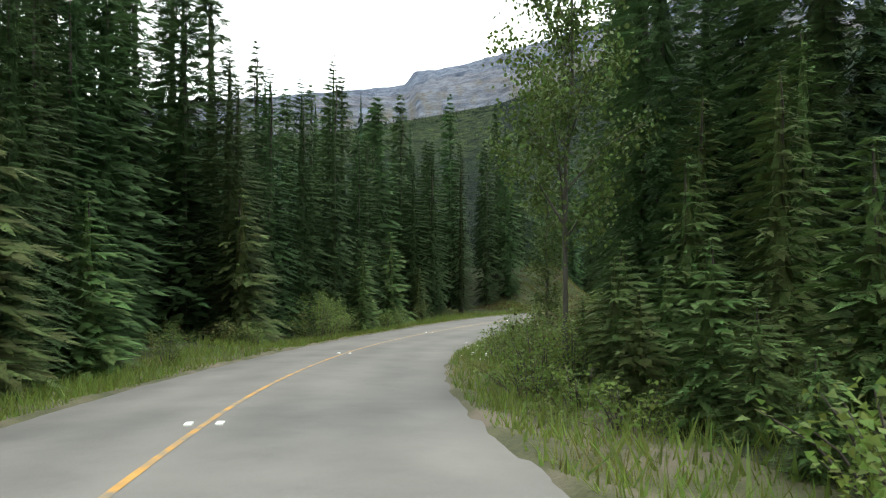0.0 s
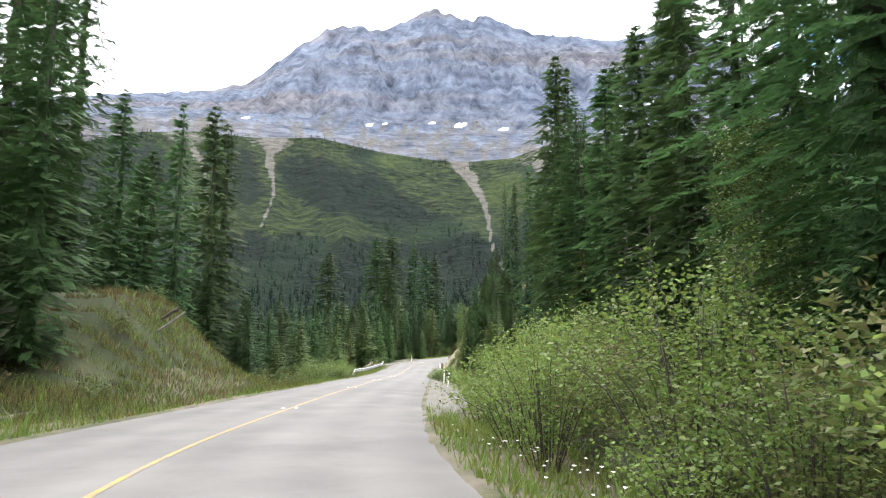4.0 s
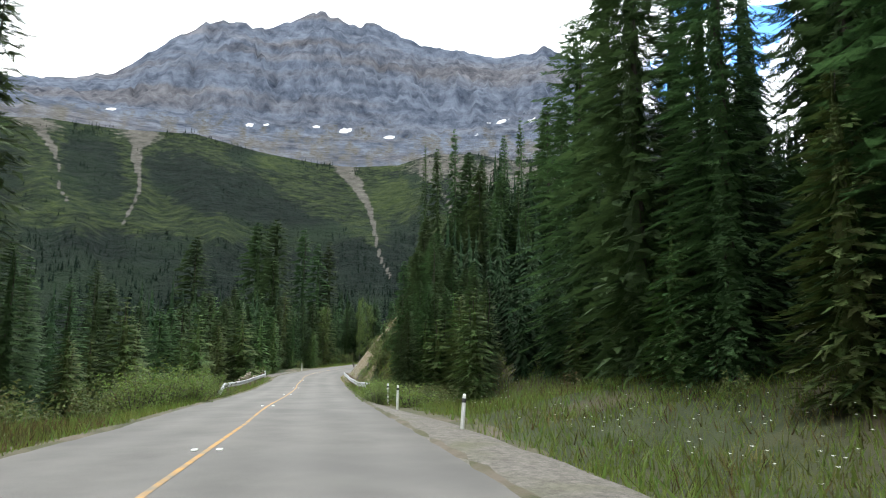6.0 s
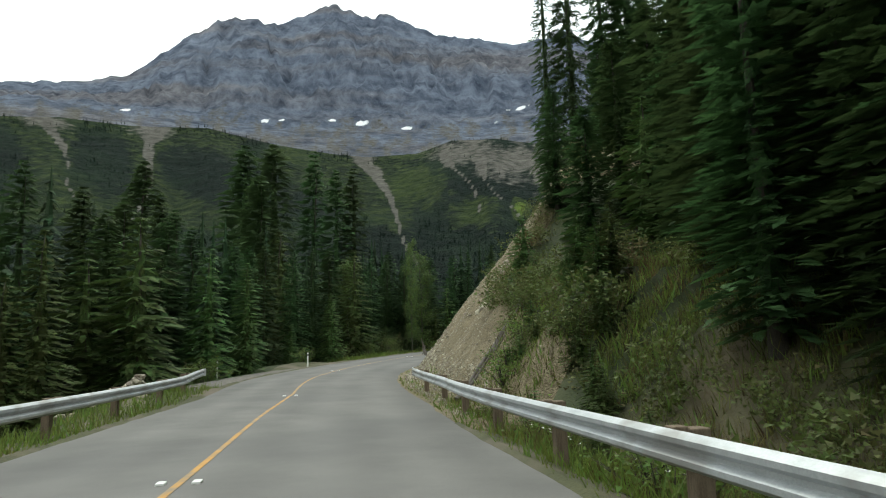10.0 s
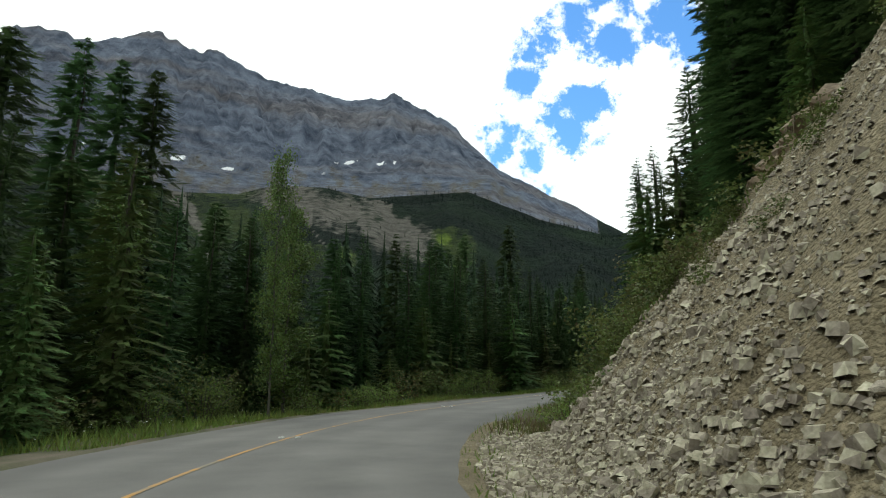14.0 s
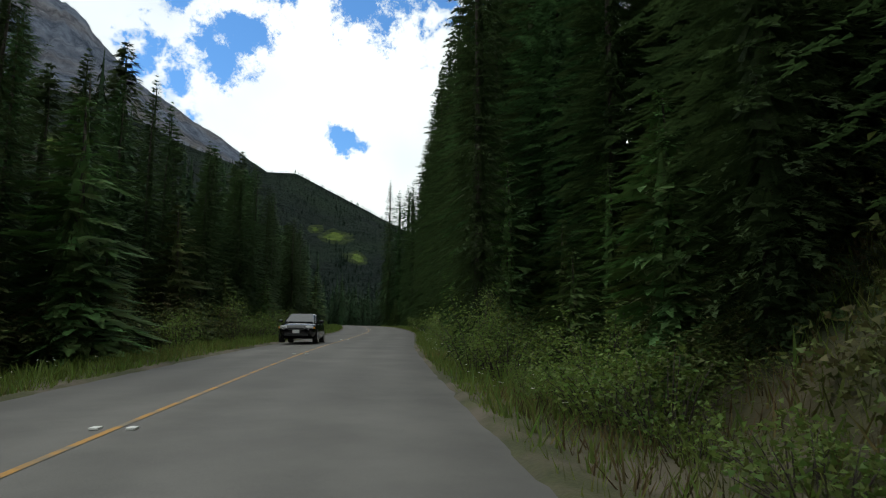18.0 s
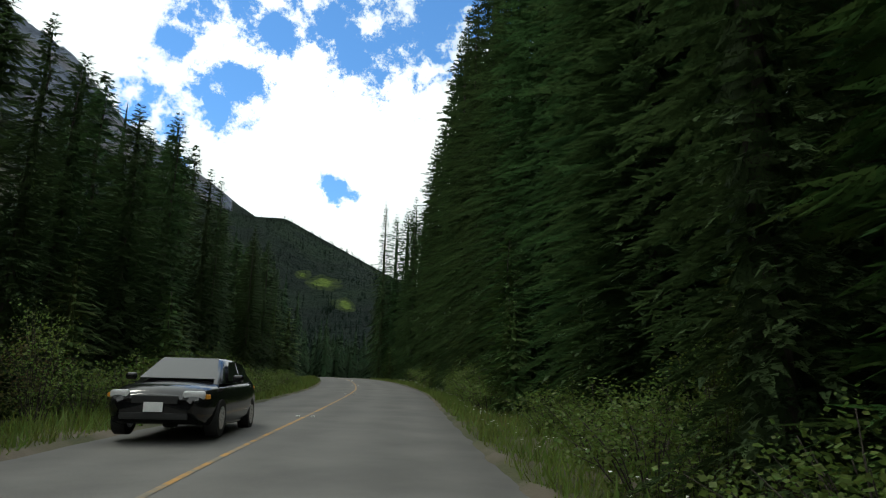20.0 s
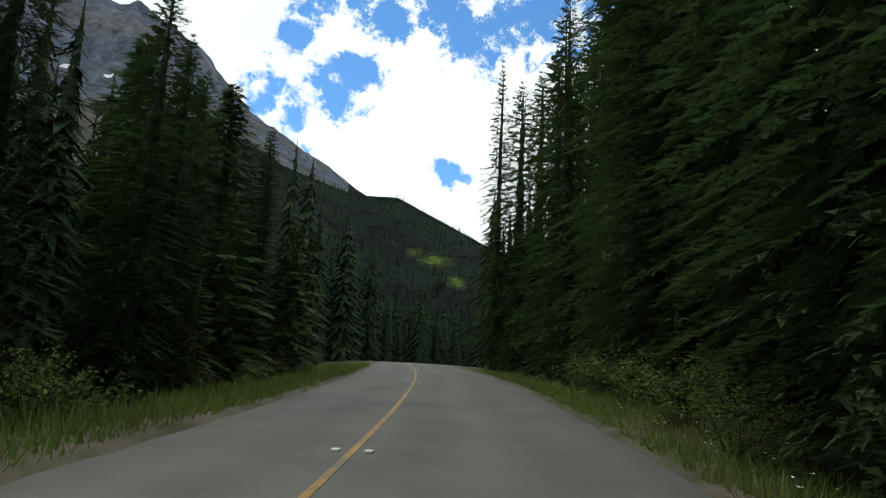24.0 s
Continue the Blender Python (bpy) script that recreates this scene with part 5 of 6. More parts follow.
for k in range(19000):
    s = rk.uniform(137, 182)
    toe = rk.random() < 0.8
    d = 0.4 + (abs(rk.gauss(0, 1.6)) if toe else rk.uniform(0.5, 14))
    if d > min(14.5, lip(s) - 0.8) or (s < 141 and rk.random() < 0.6):
        continue
    size = min(0.03 + rk.expovariate(30 if s < 152 else 24), 0.22) if d < (2.0 if s < 152 else 2.6) else min(0.012 + rk.expovariate(62 if s < 152 else 48), 0.11)
    p = slope_point(s, d)
    t = BITS[rk.randrange(8)] * size
    a, b = rk.random() * 6.28, rk.uniform(-0.7, 0.7)
    ca, sa_, cb, sb = math.cos(a), math.sin(a), math.cos(b), math.sin(b)
    q = np.empty_like(t)
    y1, z1 = t[..., 1] * cb - t[..., 2] * sb, t[..., 1] * sb + t[..., 2] * cb
    q[..., 0], q[..., 1], q[..., 2] = t[..., 0] * ca - y1 * sa_ + p.x, t[..., 0] * sa_ + y1 * ca + p.y, z1 + slope_height(s, d) + size * 0.08
    out.append(q)
for k in range(24000):
    s = rk.uniform(150, 178)
    d = 0.5 + abs(rk.gauss(0, 3.2))
    if d > 10.5 or rk.random() > ((s - 148) / 9 if d < 1.9 else (s - 160) / 9) or rk.random() < 0.7 * (soft_noise(s, d, 0.55, 71) > 0.25):
        continue
    size, p = min(0.045 + rk.expovariate(21), 0.28 if s > 161 else 0.17) * (1.0 if d < 4.5 else 0.7), slope_point(s, d)
    t = BITS[rk.randrange(8)] * size
    a, b = rk.random() * 6.28, rk.uniform(-0.8, 0.8)
    ca, sa_, cb, sb = math.cos(a), math.sin(a), math.cos(b), math.sin(b)
    q = np.empty_like(t)
    y1, z1 = t[..., 1] * cb - t[..., 2] * sb, t[..., 1] * sb + t[..., 2] * cb
    q[..., 0], q[..., 1], q[..., 2] = t[..., 0] * ca - y1 * sa_ + p.x, t[..., 0] * sa_ + y1 * ca + p.y, z1 + slope_height(s, d) + size * 0.14
    out.append(q)
for k in range(24000):
    s, d = rk.uniform(138, 180), rk.uniform(1.5, 12.5)
    if d > lip(s) - 1:
        continue
    size, p = 0.016 + min(rk.expovariate(45), 0.07), slope_point(s, d)
    z, a = slope_height(s, d), rk.random() * 6.28
    ring = [np.array((p.x + math.cos(a + b) * size * rk.uniform(0.6, 1.3), p.y + math.sin(a + b) * size * rk.uniform(0.6, 1.3), z + rk.uniform(-0.7, 0.1) * size)) for b in (0, 2.1, 4.2)]
    peak = np.array((p.x, p.y, z + size * 0.4))
    out.append(np.array([(ring[i], ring[(i + 1) % 3], peak) for i in range(3)]))
tagged(new("rock_debris", triangles("rock_debris", np.concatenate(out), ROCK_BITS)), "loose grey and tan rock fragments piled at the slope's foot", "rubble", kind="stuff")

# bedrock showing in the slope's far shoulder, in tilted beds
BEDS = [rock_mesh(240 + i, BEDROCK) for i in range(4)]
for k in range(30):
    u = rk.random()
    s, d, size = 174.5 + 5 * u + rk.uniform(-0.8, 0.8), 9.8 - 3.2 * u + rk.uniform(-0.8, 0.5), rk.uniform(0.7, 1.7)
    p = slope_point(s, d)
    part("rock", BEDS[rk.randrange(4)], cut, "brown bedrock ledge", Matrix.LocRotScale((p.x, p.y, slope_height(s, d) - 0.05 * size), Euler((rk.uniform(-0.15, 0.15), rk.uniform(-0.4, -0.1), radians(heading(s)) + rk.uniform(-0.3, 0.3))), (size, size * 1.3, size)))

# shrubs that hold on the slope's far shoulder and along its upper lip
SPOTS = [(173.5, 3.0, 0.8), (175, 4.0, 1.2), (177, 2.6, 0.8), (177, 4, 2), (179, 5, 1.8), (181, 3, 1.6), (176, 6.2, 1.3), (172, 7, 1.0), (183, 5, 1.8), (180, 8, 1.3), (167, 5.5, 0.7), (182, 2, 1.1)]
SPOTS += [(s, float(lip(s)) + rk.uniform(-1.3, 0.6) if s < 158 else rk.uniform(10, 13), rk.uniform(0.6, 1.4)) for s in [140 + 28 * k / 26 for k in range(26)]]
SPOTS += [(rk.uniform(173.5, 186), rk.uniform(2.6, 7.0), rk.uniform(0.4, 1.3)) for k in range(90)]
SPOTS += [(s, float(lip(s)) + rk.uniform(-0.5, 1.2), rk.uniform(0.25, 0.7)) for s in [143 + 9.5 * k / 26 for k in range(26)]]
SPOTS += [(179, 4.4, 2.6), (180.5, 5.2, 3.0), (182.5, 4.9, 2.8), (178, 5.2, 2.0), (181.5, 3.8, 1.9), (184, 5.0, 2.4)]
SPOTS += [(rk.uniform(156, 176), rk.uniform(3.8, 8.8), rk.uniform(0.2, 0.5)) for k in range(46)]
for s, d, h in SPOTS:
    p = slope_point(s, d)
    plant_shrub(shrub_for(h, rk), p.x, p.y, h, rk.uniform(0, 360), rk.uniform(0.9, 1.2), 0.1, max(slope_height(s, d), float(land(p.x, p.y)[0])), d)

# brush and young spruces on the ground above the slope's near end
rb = random.Random(163)
for k in range(8):
    s, d, h = rb.uniform(135, 148), rb.uniform(0.1, 4.2), rb.uniform(0.7, 1.5)
    d += float(lip(s))
    p = slope_point(s, d)
    base = max(slope_height(s, d), float(land(p.x, p.y)[0]))
    if k % 4 == 3:
        plant(YOUNG[rb.randrange(3)], p.x, p.y, h * 2.2, rb.uniform(0, 360), rb.uniform(1.0, 1.3), 0.1, base)
    else:
        plant_shrub(shrub_for(h, rb), p.x, p.y, h, rb.uniform(0, 360), rb.uniform(1.0, 1.4), 0.1, base, d)

# low brush holding on the near end of the face, thicker above it
for k in range(48):
    s, d = (rb.uniform(136.5, 140.5), rb.uniform(1.2, 3.4)) if k < 16 else (rb.uniform(140.5, 147), rb.uniform(2.9, 5.4))
    h = rb.uniform(0.35, 0.8) if k < 16 else rb.uniform(0.3, 0.9)
    p = slope_point(s, d)
    base = max(slope_height(s, d) if k < 16 else -99.0, float(land(p.x, p.y)[0]))
    plant_shrub(shrub_for(h, rb), p.x, p.y, h, rb.uniform(0, 360), rb.uniform(1.1, 1.5), 0.08, base, d)

# spruces with boughs to the ground, close behind the inner rail
for k in range(54):
    s, d = rb.uniform(114, 133), rb.uniform(3.0, 6.6)
    p = slope_point(s, d)
    if d > 3.1 + max(0, s - 127) * 0.3 and clear(p.x, p.y, 0.55):
        plant(SPRUCES[rb.randrange(5)], p.x, p.y, headroom(p.x, p.y, rb.uniform(5, 9.5)), rb.uniform(0, 360), rb.uniform(1.0, 1.3), 0.05)

# knee-high spruces on the bank before the face begins
for k in range(22):
    s, d = rb.uniform(130, 140), rb.uniform(1.6, 4.6)
    p = slope_point(s, d)
    plant(YOUNG[rb.randrange(3)], p.x, p.y, rb.uniform(0.7, 1.9), rb.uniform(0, 360), rb.uniform(1.2, 1.7), 0.05)

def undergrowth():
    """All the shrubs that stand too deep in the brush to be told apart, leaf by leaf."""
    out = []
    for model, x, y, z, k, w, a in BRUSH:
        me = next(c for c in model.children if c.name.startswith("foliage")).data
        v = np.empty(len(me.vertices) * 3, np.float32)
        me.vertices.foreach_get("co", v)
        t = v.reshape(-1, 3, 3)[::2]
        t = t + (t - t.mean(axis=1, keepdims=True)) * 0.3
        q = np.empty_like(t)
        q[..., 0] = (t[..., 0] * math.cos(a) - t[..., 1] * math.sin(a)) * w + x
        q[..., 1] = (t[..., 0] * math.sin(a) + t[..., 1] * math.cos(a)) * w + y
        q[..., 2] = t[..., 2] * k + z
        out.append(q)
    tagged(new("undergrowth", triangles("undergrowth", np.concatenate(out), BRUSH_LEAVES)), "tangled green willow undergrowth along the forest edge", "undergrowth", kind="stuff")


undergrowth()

# a bleached dead branch lying down the near end of the face
branch = new("fallen_branch")
for bend, (s0, d0, s1, d1), wide in (("stem", (140.9, 1.0, 142.0, 3.0), 0.09), ("limb", (141.4, 1.8, 141.6, 3.4), 0.045), ("limb", (141.1, 1.3, 141.2, 2.7), 0.05)):
    line = []
    for k in range(7):
        s, d = s0 + (s1 - s0) * k / 6, d0 + (d1 - d0) * k / 6
        p = slope_point(s, d)
        line.append((p.x + rb.uniform(-0.04, 0.04), p.y + rb.uniform(-0.04, 0.04), max(slope_height(s, d), float(land(p.x, p.y)[0])) + 0.08))
    v, f = tube(line, [wide * (1 - 0.11 * k) for k in range(7)], 8)
    part(bend, mesh_of(bend, v, f, DEAD_WOOD, True), branch)
tagged(branch, "bleached grey dead branch lying on the brushy slope", "dead branch")

# a weathered stump that slid down the scree
st_root = new("tree_stump")
v, f = tube([(0.0, -0.25, -0.2), (0.05, 0.0, 0.12), (0.12, 0.1, 0.38), (0.06, 0.08, 0.62), (-0.06, 0.02, 0.95), (-0.12, 0.0, 1.35)], [0.13, 0.13, 0.12, 0.075, 0.05, 0.012], 9)
part("stem", mesh_of("stem", v, f, DEAD_WOOD, True), st_root)
for line_, wide_ in ((((0.12, 0.1, 0.36), (0.3, 0.16, 0.5), (0.4, 0.2, 0.46)), (0.09, 0.06, 0.025)), (((0.05, 0.0, 0.1), (-0.14, -0.1, 0.02), (-0.3, -0.12, -0.12)), (0.09, 0.05, 0.02)), (((0.1, 0.0, 0.1), (0.25, -0.1, 0.04), (0.36, -0.12, -0.1)), (0.08, 0.05, 0.02))):
    v, f = tube(line_, wide_, 7)
    part("root", mesh_of("root", v, f, DEAD_WOOD, True), st_root)
st_root.matrix_basis = pose(7.08, 69.46, 0.06, 8, -12, 30) @ Matrix.Diagonal((0.62, 0.62, 0.56, 1))
tagged(st_root, "weathered brown tree stump stranded on the scree", "stump")

# a heap of broken stone beyond the outer rail
heap = new("rock_pile")
for k in range(34):
    a, r, size = rk.random() * 6.28, abs(rk.gauss(0, 0.85)), rk.uniform(0.22, 0.6)
    q = on_road(146 + r * math.cos(a) * 1.6, -7.6 + r * math.sin(a))
    part("rock", ROCKS[rk.randrange(7)], heap, m=Matrix.LocRotScale((q.x, q.y, float(land(q.x, q.y)[0]) + max(0, 0.75 - r * 0.5) * rk.random() + size * 0.15), Euler((rk.uniform(-0.6, 0.6), rk.uniform(-0.6, 0.6), rk.uniform(0, 6.28))), (size, size, size)))
tagged(heap, "heap of pale broken stone beyond the guard rail", "rock pile")

# gravel shoulders
strip("gravel_shoulder", 64, 106, lambda s: [(edge_right(s) - 0.05 + k * (np.interp(s, (64, 68, 76, 90, 106), (0.1, 0.7, 2.1, 1.9, 0.15)) + (0.25 * float(noise.noise((s * 0.8, 3, 0))) if k else 0)) / 4, (-0.035, -0.01, -0.02, -0.06, -0.32)[k]) for k in range(5)], GRAVEL, "loose grey gravel shoulder beside the asphalt", "gravel")
strip("gravel_pullout", 144, 176, lambda s: [(edge_left(s) - 0.05 - k * np.interp(s, (144, 152, 164, 176), (0.6, 2.4, 2.0, 0.3)) / 3, -0.03 - 0.03 * k) for k in range(4)], GRAVEL, "pale gravel strip along the outer edge of the bend", "gravel")


# ---------------------------------------------------------------- guard rails and delineator posts
def guard_rail(s0, s1, offset, face, label, sunk=0.0):
    root = new("guard_rail")
    prof = ((0.0, 0.155), (0.03, 0.14), (0.082, 0.105), (0.082, 0.06), (0.02, 0.02), (0.02, -0.02), (0.082, -0.06), (0.082, -0.105), (0.03, -0.14), (0.0, -0.155))
    rows = [[on_road(s, offset(s) + face * a, 0.56 - (0.62 * max(0, 1 - (s - s0) / sunk) if sunk else 0) + b) for a, b in prof] for s in np.arange(s0, s1 + 0.01, 0.9)]
    me = mesh_of("beam", [p for r in rows for p in r], grid_faces(len(rows), len(prof)), STEEL)
    beam = part("beam", me, root, "ribbed galvanised steel beam")
    mod = beam.modifiers.new("thick", "SOLIDIFY")
    mod.thickness = 0.006
    pm = from_bm("post", box_bm(0.17, 0.2, 1.5, (0, 0, 0), 0.015), WOOD_POST)
    bl = from_bm("block", box_bm(0.15, 0.16, 0.34, (0, 0, 0), 0.012), WOOD_POST)
    for s in np.arange(s0 + 0.4 + sunk, s1 + 0.1, 3.8):
        h = radians(heading(s))
        part("post", pm, root, "weathered timber post", Matrix.Translation(on_road(s, offset(s) - face * 0.28, -0.04)) @ Matrix.Rotation(h, 4, "Z"))
        part("block", bl, root, "", Matrix.Translation(on_road(s, offset(s) - face * 0.09, 0.56)) @ Matrix.Rotation(h, 4, "Z"))
    # flared end plates
    for s, k in ((s1, 1),) if sunk else ((s0, -1), (s1, 1)):
        bm = box_bm(0.05, 0.35, 0.33, (0, 0, 0), 0.015)
        part("end_plate", from_bm("end_plate", bm, STEEL), root, "", Matrix.Translation(on_road(s + 0.12 * k, offset(s) + face * 0.03, 0.56)) @ Matrix.Rotation(radians(heading(s)), 4, "Z"))
    return tagged(root, label, "guard rail", group="guard rails")


guard_rail(113.2, 151, lambda s: edge_left(s) - 0.75 - 0.5 * max(0, (s - 146) / 5) , 1, "galvanised steel guard rail on timber posts at the outer verge", 3.6)
guard_rail(114.5, 147, lambda s: edge_right(s) + 0.45 + 0.5 * max(0, (118 - s) / 4), -1, "galvanised steel guard rail on timber posts below the cut slope")


def delineator(x, y, h=1.02, lean=0.0):
    root = new("delineator_post")
    me = mesh_of("body", *tube([(0, 0, -0.2), (0, 0, h * 0.5), (0, 0, h * 0.93), (0.005, 0, h)], [0.052, 0.05, 0.047, 0.03], 10), WHITE, True)
    part("body", me, root)
    band = mesh_of("band", *tube([(0, 0, h * 0.8), (0, 0, h * 0.9)], [0.052, 0.0515], 10), BLACK, True)
    part("band", band, root, "black band")
    root.matrix_basis = pose(x, y, float(land(x, y, False)[0]), 0, lean, 0)
    return tagged(root, "white plastic roadside delineator post with a black band", "post", group="delineator posts")


for x, y, lean in ((3.7, 3.13, 4), (3.98, 14.83, 1), (4.5, 21.3, 0), (1.15, 82.35, 0), (-3.78, 75.5, 0)):
    delineator(x, y, 1.02, lean)


# raised white markers, in pairs beside the centre line
mk = from_bm("tab", box_bm(0.1, 0.16, 0.03, (0, 0, 0), 0.008), WHITE)
for s in np.arange(9, 330, 15.0):
    root = new("road_marker")
    for side in (-1, 1):
        part("tab", mk, root, "", pose(side * 0.2, 0, 0))
    root.matrix_basis = Matrix.Translation(on_road(s, middle(s), 0.042)) @ Matrix.Rotation(radians(heading(s)), 4, "Z")
    tagged(root, "pair of small white reflective tabs beside the yellow line", "road marker", group="road markers")


# ---------------------------------------------------------------- grass and flowers on the verges
def grass(name, count, seed, places, lo, hi, wide, material, label, category):
    rg = random.Random(seed)
    xs_, ys_, hs_, cut_ = [], [], [], []
    total = sum((b - a) * (d1 - d0) * k for a, b, side, d0, d1, k in places)
    for a, b, side, d0, d1, k in places:
        for i in range(int(count * (b - a) * (d1 - d0) * k / total)):
            s, d = rg.uniform(a, b), d0 + (d1 - d0) * rg.random()
            p = on_road(s, edge_right(s) + d if side > 0 else edge_left(s) - d)
            xs_.append(p.x)
            ys_.append(p.y)
            hs_.append(rg.uniform(lo, hi) * min(1, 0.5 + d * 0.8) * (0.5 if side > 0 and 136 < s < 176 else 1))
            cut_.append((s, d, p.z) if side > 0 and 136 < s < 184.5 else (0, 0, 0))
    z = land(xs_, ys_)
    cut_ = np.array(cut_)
    z = np.where(cut_[:, 0] > 0, np.maximum(cut_[:, 2] + slope_z(np.where(cut_[:, 0] > 0, cut_[:, 0], 150), cut_[:, 1]), z), z)
    g = np.random.RandomState(seed)
    n = len(xs_)
    a = g.rand(n) * 6.283
    h = np.array(hs_)
    base = np.stack([xs_, ys_, z - 0.03], axis=1)
    side = np.stack([np.cos(a), np.sin(a), np.zeros(n)], axis=1) * (wide * (0.6 + 0.8 * g.rand(n)))[:, None]
    bend = np.stack([g.normal(0, 0.35, n) * h, g.normal(0, 0.35, n) * h, h], axis=1)
    tri = np.stack([base - side, base + side, base + bend], axis=1)
    return tagged(new(name, triangles(name, tri, material)), label, category, kind="stuff")


VERGES = [(a, b, sd, 0.1, d, k) for a, b, sd, d, k in ((-30, 0, 1, 2.6, 1), (0, 22, 1, 7, 1), (22, 66, 1, 2.8, 1), (22, 44, 1, 7.5, 0.5), (64, 70, 1, 9, 0.7), (104, 134, 1, 15, 0.5), (134, 140, 1, 1.6, 0.6), (138, 152, 1, 1.5, 0.7), (152, 164, 1, 0.6, 0.25), (162, 184, 1, 1.3, 0.25), (184, 210, 1, 9, 0.45), (205, 300, 1, 2.6, 1.2), (-30, 60, -1, 4, 1), (60, 98, -1, 6, 0.7), (98, 150, -1, 3, 0.8), (172, 215, -1, 2.8, 1.2), (215, 300, -1, 3, 1.2))] + [(68, 104, 1, 1.9, 11, 0.55), (126, 150, 1, 5.6, 11, 0.5), (128, 137, 1, 1.5, 5.0, 0.6), (173, 185, 1, 3.0, 11, 0.9), (124, 142, 1, 0.6, 8, 1.6)]
grass("verge_grass", 222000, 3, VERGES, 0.12, 0.45, 0.011, BLADES, "tall uneven green and straw-coloured grass on the verges", "grass")
grass("dry_weeds", 64000, 6, [(176, 208, 1, 0.5, 10, 1.3), (66, 92, -1, 0.6, 8, 2.6), (72, 104, 1, 3, 11, 0.4), (104, 138, 1, 1, 9, 0.6), (128, 151, 1, 4.8, 11, 0.8), (126, 142, 1, 0.8, 6.5, 2.6)], 0.12, 0.5, 0.016, DRY, "brown and straw-coloured dry weeds on the banks", "weeds")
grass("weeds", 46000, 4, VERGES, 0.15, 0.55, 0.03, SHRUB, "broad-leaved roadside weeds among the grass", "weeds")


def flowers():
    rg = random.Random(8)
    tris = []
    for a, b, side, d0, d1, n in ((76, 108, 1, 3, 8, 260), (205, 290, 1, 0.5, 2.5, 420), (20, 60, 1, 0.3, 1.6, 200), (172, 215, -1, 1, 2.6, 120), (110, 135, 1, 0.8, 2, 120)):
        for k in range(n):
            s, d = rg.uniform(a, b), rg.uniform(d0, d1)
            p = on_road(s, edge_right(s) + d if side > 0 else edge_left(s) - d)
            z = float(np.interp(s, SS, WAY[:, 2])) + float(right_bank(s, d) if side > 0 else left_bank(s, d)) + rg.uniform(0.25, 0.5)
            for j in range(3):
                w, t = 0.035, rg.random() * 6.28
                tris.append(((p.x, p.y, z), (p.x + math.cos(t) * w, p.y + math.sin(t) * w, z + 0.01), (p.x + math.cos(t + 1.2) * w, p.y + math.sin(t + 1.2) * w, z + 0.015)))
    tagged(new("wildflowers", triangles("wildflowers", tris, PETALS)), "scattered small white daisies in the roadside grass", "flowers", kind="stuff")


flowers()


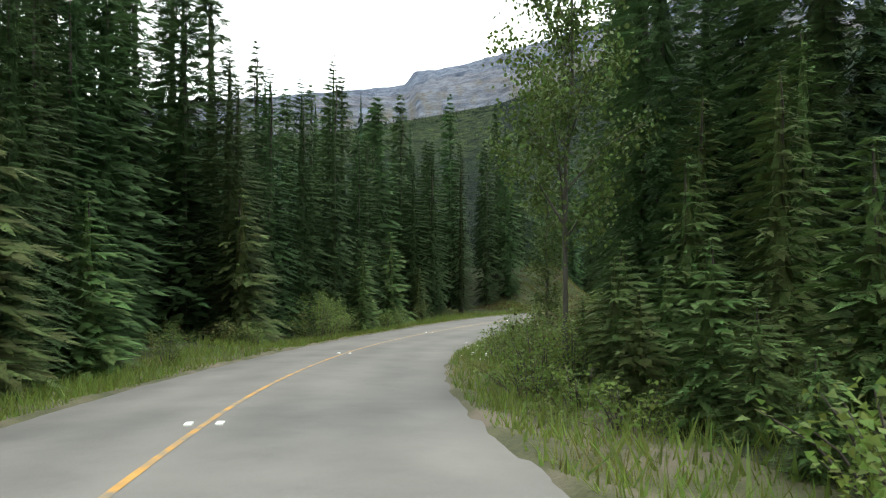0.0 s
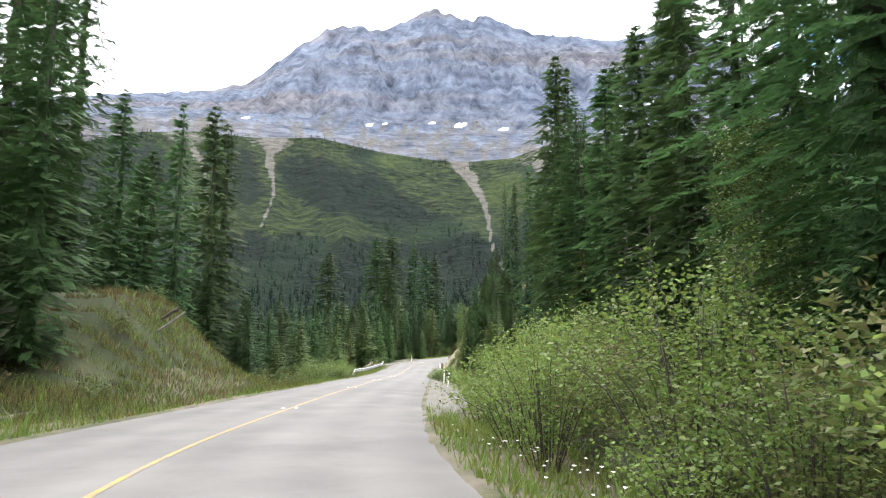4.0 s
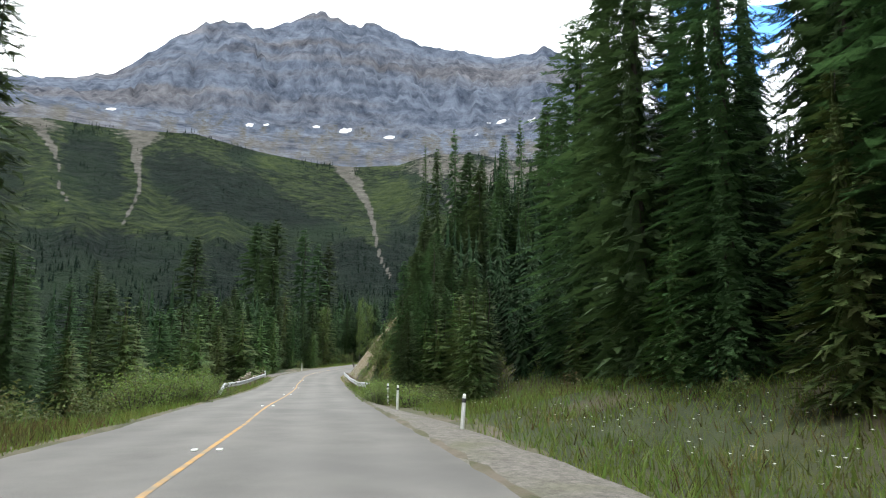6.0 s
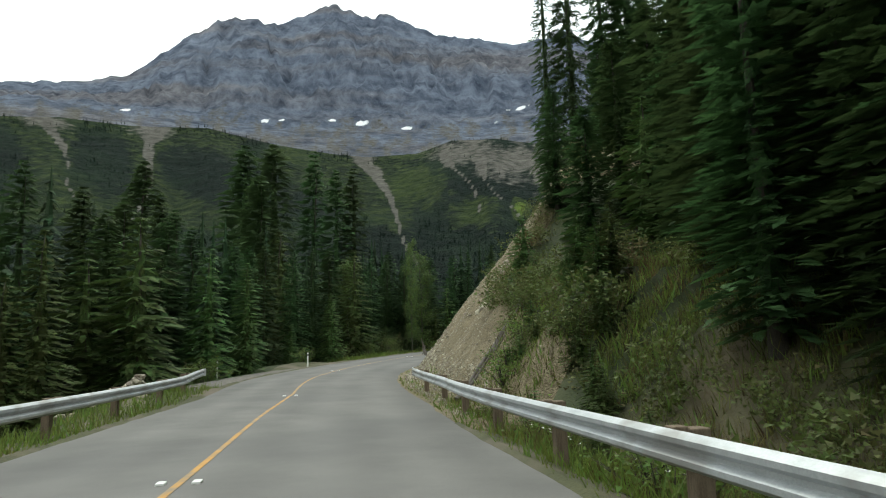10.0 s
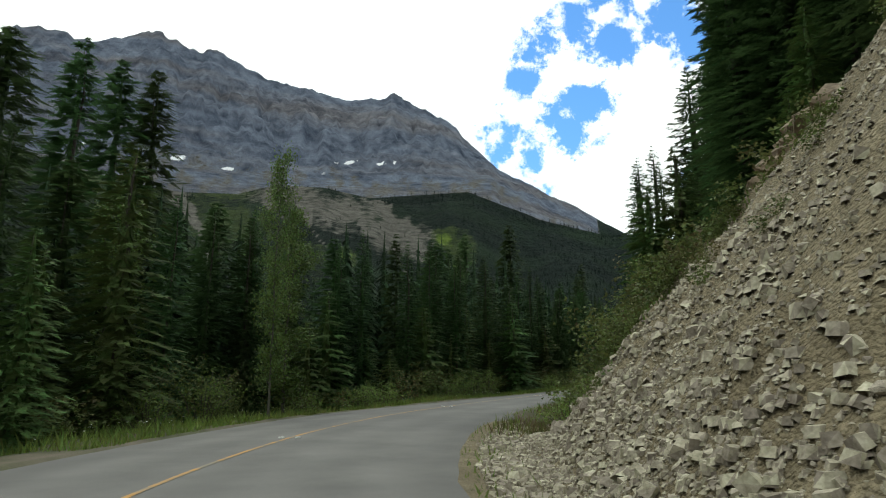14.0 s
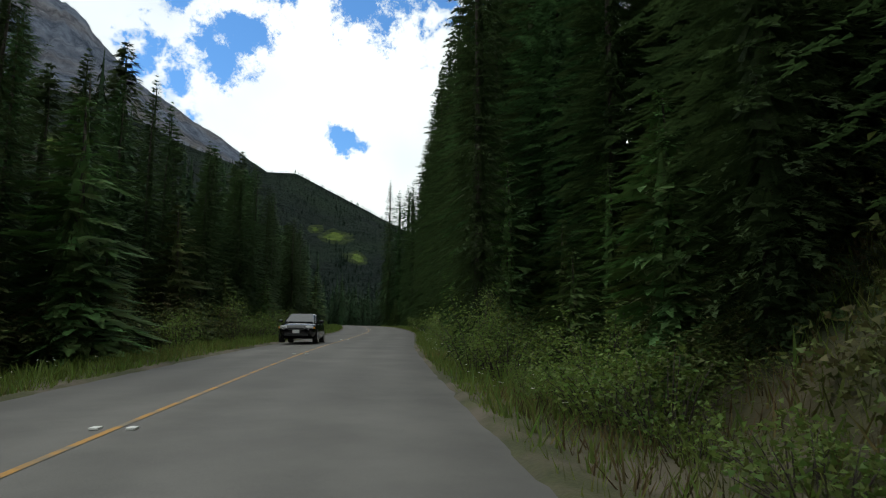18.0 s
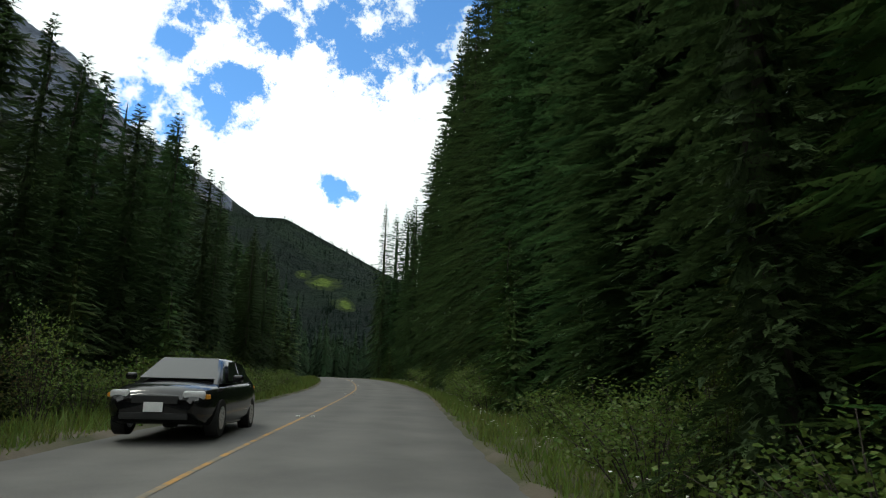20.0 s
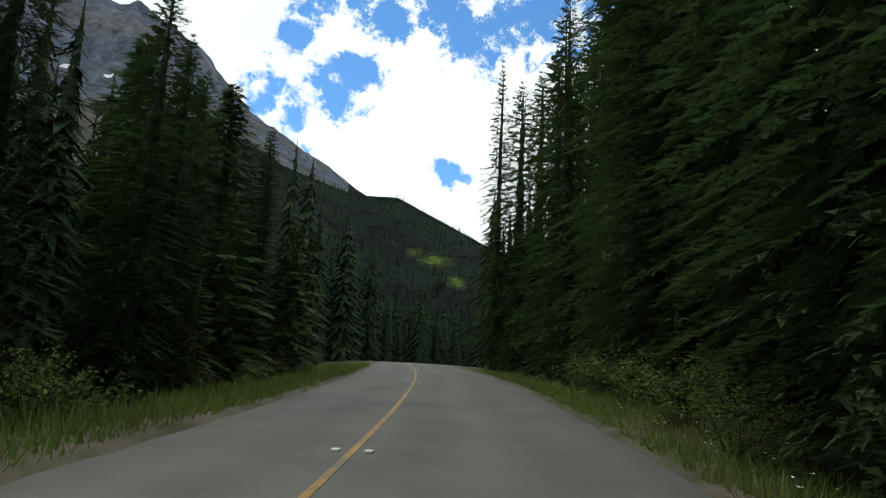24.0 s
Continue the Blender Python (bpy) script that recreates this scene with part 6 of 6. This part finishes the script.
# ---------------------------------------------------------------- oncoming car in the other lane
def car():
    root = new("car")
    # lengthwise stations: y, half width, sill height, shoulder height
    st = ((-2.28, 0.62, 0.42, 0.62), (-2.2, 0.78, 0.26, 0.78), (-1.7, 0.87, 0.2, 0.88), (-0.9, 0.9, 0.18, 0.93), (0.0, 0.91, 0.18, 0.95), (0.9, 0.91, 0.18, 0.98), (1.7, 0.88, 0.2, 1.02), (2.15, 0.8, 0.3, 1.0), (2.28, 0.68, 0.42, 0.9))
    v = []
    for y, w, lo, hi in st:
        mid = (lo + hi) / 2 + 0.1
        v += [(-w * 0.86, y, lo), (-w, y, lo + 0.12), (-w * 1.0, y, mid), (-w * 0.93, y, hi - 0.06), (-w * 0.8, y, hi), (0, y, hi + 0.05), (w * 0.8, y, hi), (w * 0.93, y, hi - 0.06), (w, y, mid), (w, y, lo + 0.12), (w * 0.86, y, lo)]
    f = [tuple(q) for q in grid_faces(len(st), 11)] + [tuple(range(11))[::-1], tuple(range(88, 99))]
    f += [(i * 11 + 10, i * 11, (i + 1) * 11, (i + 1) * 11 + 10) for i in range(8)]
    body = part("body", mesh_of("body", v, f, CAR_PAINT, True), root, "glossy black bodywork")
    mod = body.modifiers.new("round", "SUBSURF")
    mod.levels = mod.render_levels = 1
    cab = ((-1.15, 0.74, 0.93), (-0.35, 0.6, 1.38), (0.35, 0.58, 1.44), (1.1, 0.6, 1.38), (1.85, 0.7, 1.02))
    v = []
    for y, w, z in cab:
        v += [(-0.8 if z < 1.1 else -0.78, y, 0.92), (-w, y, z - 0.04), (-w * 0.7, y, z), (w * 0.7, y, z), (w, y, z - 0.04), (0.8 if z < 1.1 else 0.78, y, 0.92)]
    part("cabin", mesh_of("cabin", v, [tuple(q) for q in grid_faces(5, 6)], CAR_PAINT, True), root)

    def pane(name, pts, lift):
        me = mesh_of(name, [Vector(p) + Vector(lift) for p in pts], [(0, 1, 2, 3)], CAR_GLASS)
        part(name, me, root, "dark tinted glass")

    pane("windscreen", ((-0.68, -1.1, 0.97), (0.68, -1.1, 0.97), (0.52, -0.38, 1.37), (-0.52, -0.38, 1.37)), (0, -0.03, 0.025))
    pane("rear_window", ((0.62, 1.75, 1.08), (-0.62, 1.75, 1.08), (-0.5, 1.15, 1.37), (0.5, 1.15, 1.37)), (0, 0.03, 0.03))
    for sx in (-1, 1):
        pane("side_window", ((sx * 0.79, -0.75, 0.97), (sx * 0.785, 0.3, 0.98), (sx * 0.63, 0.3, 1.37), (sx * 0.64, -0.25, 1.34)), (sx * 0.025, 0, 0))
        pane("side_window", ((sx * 0.785, 0.38, 0.98), (sx * 0.78, 1.3, 1.0), (sx * 0.65, 1.0, 1.34), (sx * 0.63, 0.38, 1.37)), (sx * 0.025, 0, 0))
        part("headlight", from_bm("headlight", box_bm(0.36, 0.1, 0.14, (0, 0, 0), 0.04), LAMP_GLASS), root, "clear headlight", pose(sx * 0.6, -2.16, 0.7, 0, 0, sx * 22))
        part("indicator", from_bm("indicator", box_bm(0.09, 0.08, 0.08, (0, 0, 0), 0.02), AMBER), root, "amber indicator", pose(sx * 0.79, -2.05, 0.68, 0, 0, sx * 35))
        part("mirror", from_bm("mirror", box_bm(0.2, 0.1, 0.13, (0, 0, 0), 0.04), CAR_PAINT), root, "", pose(sx * 0.98, -0.7, 1.02))
        part("tail_light", from_bm("tail_light", box_bm(0.3, 0.08, 0.14, (0, 0, 0), 0.03), AMBER), root, "", pose(sx * 0.6, 2.2, 0.86))
    part("grille", from_bm("grille", box_bm(0.75, 0.06, 0.14, (0, -2.26, 0.62), 0.02), BLACK), root)
    part("lower_grille", from_bm("lower_grille", box_bm(1.1, 0.06, 0.12, (0, -2.24, 0.36), 0.02), BLACK), root)
    part("number_plate", from_bm("number_plate", box_bm(0.31, 0.02, 0.155, (0, -2.31, 0.5), 0.006), PLATE), root, "plain pale plate")
    for x in (-0.78, 0.78):
        for y in (-1.35, 1.32):
            bm = bmesh.new()
            bmesh.ops.create_cone(bm, cap_ends=True, segments=24, radius1=0.32, radius2=0.32, depth=0.22)
            bmesh.ops.rotate(bm, verts=bm.verts, matrix=Matrix.Rotation(math.pi / 2, 3, "Y"))
            wheel = part("wheel", from_bm("tyre", bm, RUBBER), root, "black tyre", pose(x, y, 0.32))
            bm = bmesh.new()
            bmesh.ops.create_cone(bm, cap_ends=True, segments=20, radius1=0.2, radius2=0.2, depth=0.235)
            bmesh.ops.rotate(bm, verts=bm.verts, matrix=Matrix.Rotation(math.pi / 2, 3, "Y"))
            part("rim", from_bm("rim", bm, CHROME), wheel, "silver alloy rim")
    s = 229.3
    root.matrix_basis = Matrix.Translation(on_road(s, middle(s) - 1.55, 0.03)) @ Matrix.Rotation(radians(heading(s)), 4, "Z")
    tagged(root, "black sedan coming along the opposite lane", "car")


car()


# ---------------------------------------------------------------- dead wood
def log(x, y, length, turn, tilt, radius=0.1, name="fallen_log", z=None):
    rg = random.Random(int(x * 10))
    pts = [(length * (k / 6 - 0.5), rg.uniform(-0.05, 0.05), rg.uniform(-0.04, 0.04)) for k in range(7)]
    me = mesh_of(name, *tube(pts, [radius * (1 - 0.09 * k) for k in range(7)], 8), DEAD_WOOD, True)
    ob = new(name, me)
    ob.matrix_basis = pose(x, y, (float(land(x, y)[0]) if z is None else z) + radius * 0.7, 0, tilt, turn)
    return tagged(ob, "bleached fallen tree trunk lying on the bank", "log", group="fallen logs")


for s, d, length, turn, tilt in ((67, 3.4, 4.0, 75, 0), (77, 4.2, 2.6, 30, -38), (79, 5.0, 2.2, 150, 25), (66, 5.5, 3.0, 20, 0)):
    p = on_road(s, edge_left(s) - d)
    log(p.x, p.y, length, turn, tilt, 0.09)


def snag(x, y, height, lean, turn):
    """A dead standing tree with bare broken branches."""
    rg = random.Random(int(x * 7 + y))
    root = new("dead_tree")
    part("trunk", trunk_mesh(rg, height, 0.085, DEAD_WOOD, 0.02), root)
    for k in range(16):
        f = rg.uniform(0.35, 0.95)
        a, ln = rg.random() * 6.28, (1 - f) * 2.4 + 0.35
        v, fc = tube([(0, 0, f * height), (math.cos(a) * ln * 0.5, math.sin(a) * ln * 0.5, f * height + 0.15 * ln), (math.cos(a) * ln, math.sin(a) * ln, f * height - 0.1 * ln)], [0.03, 0.018, 0.006], 5)
        part("branch", mesh_of("branch", v, fc, DEAD_WOOD, True), root)
    root.matrix_basis = pose(x, y, float(land(x, y)[0]) - 0.1, 0, lean, turn)
    tagged(root, "dead grey standing tree with bare broken branches", "dead tree", group="dead trees")


for s, d, h, lean, turn in ((76, 9.5, 10, 5, 40), (70, 10.5, 13, -4, 200), (80, 10, 9, 3, 90)):
    p = on_road(s, edge_right(s) + d)
    snag(p.x, p.y, h, lean, turn)
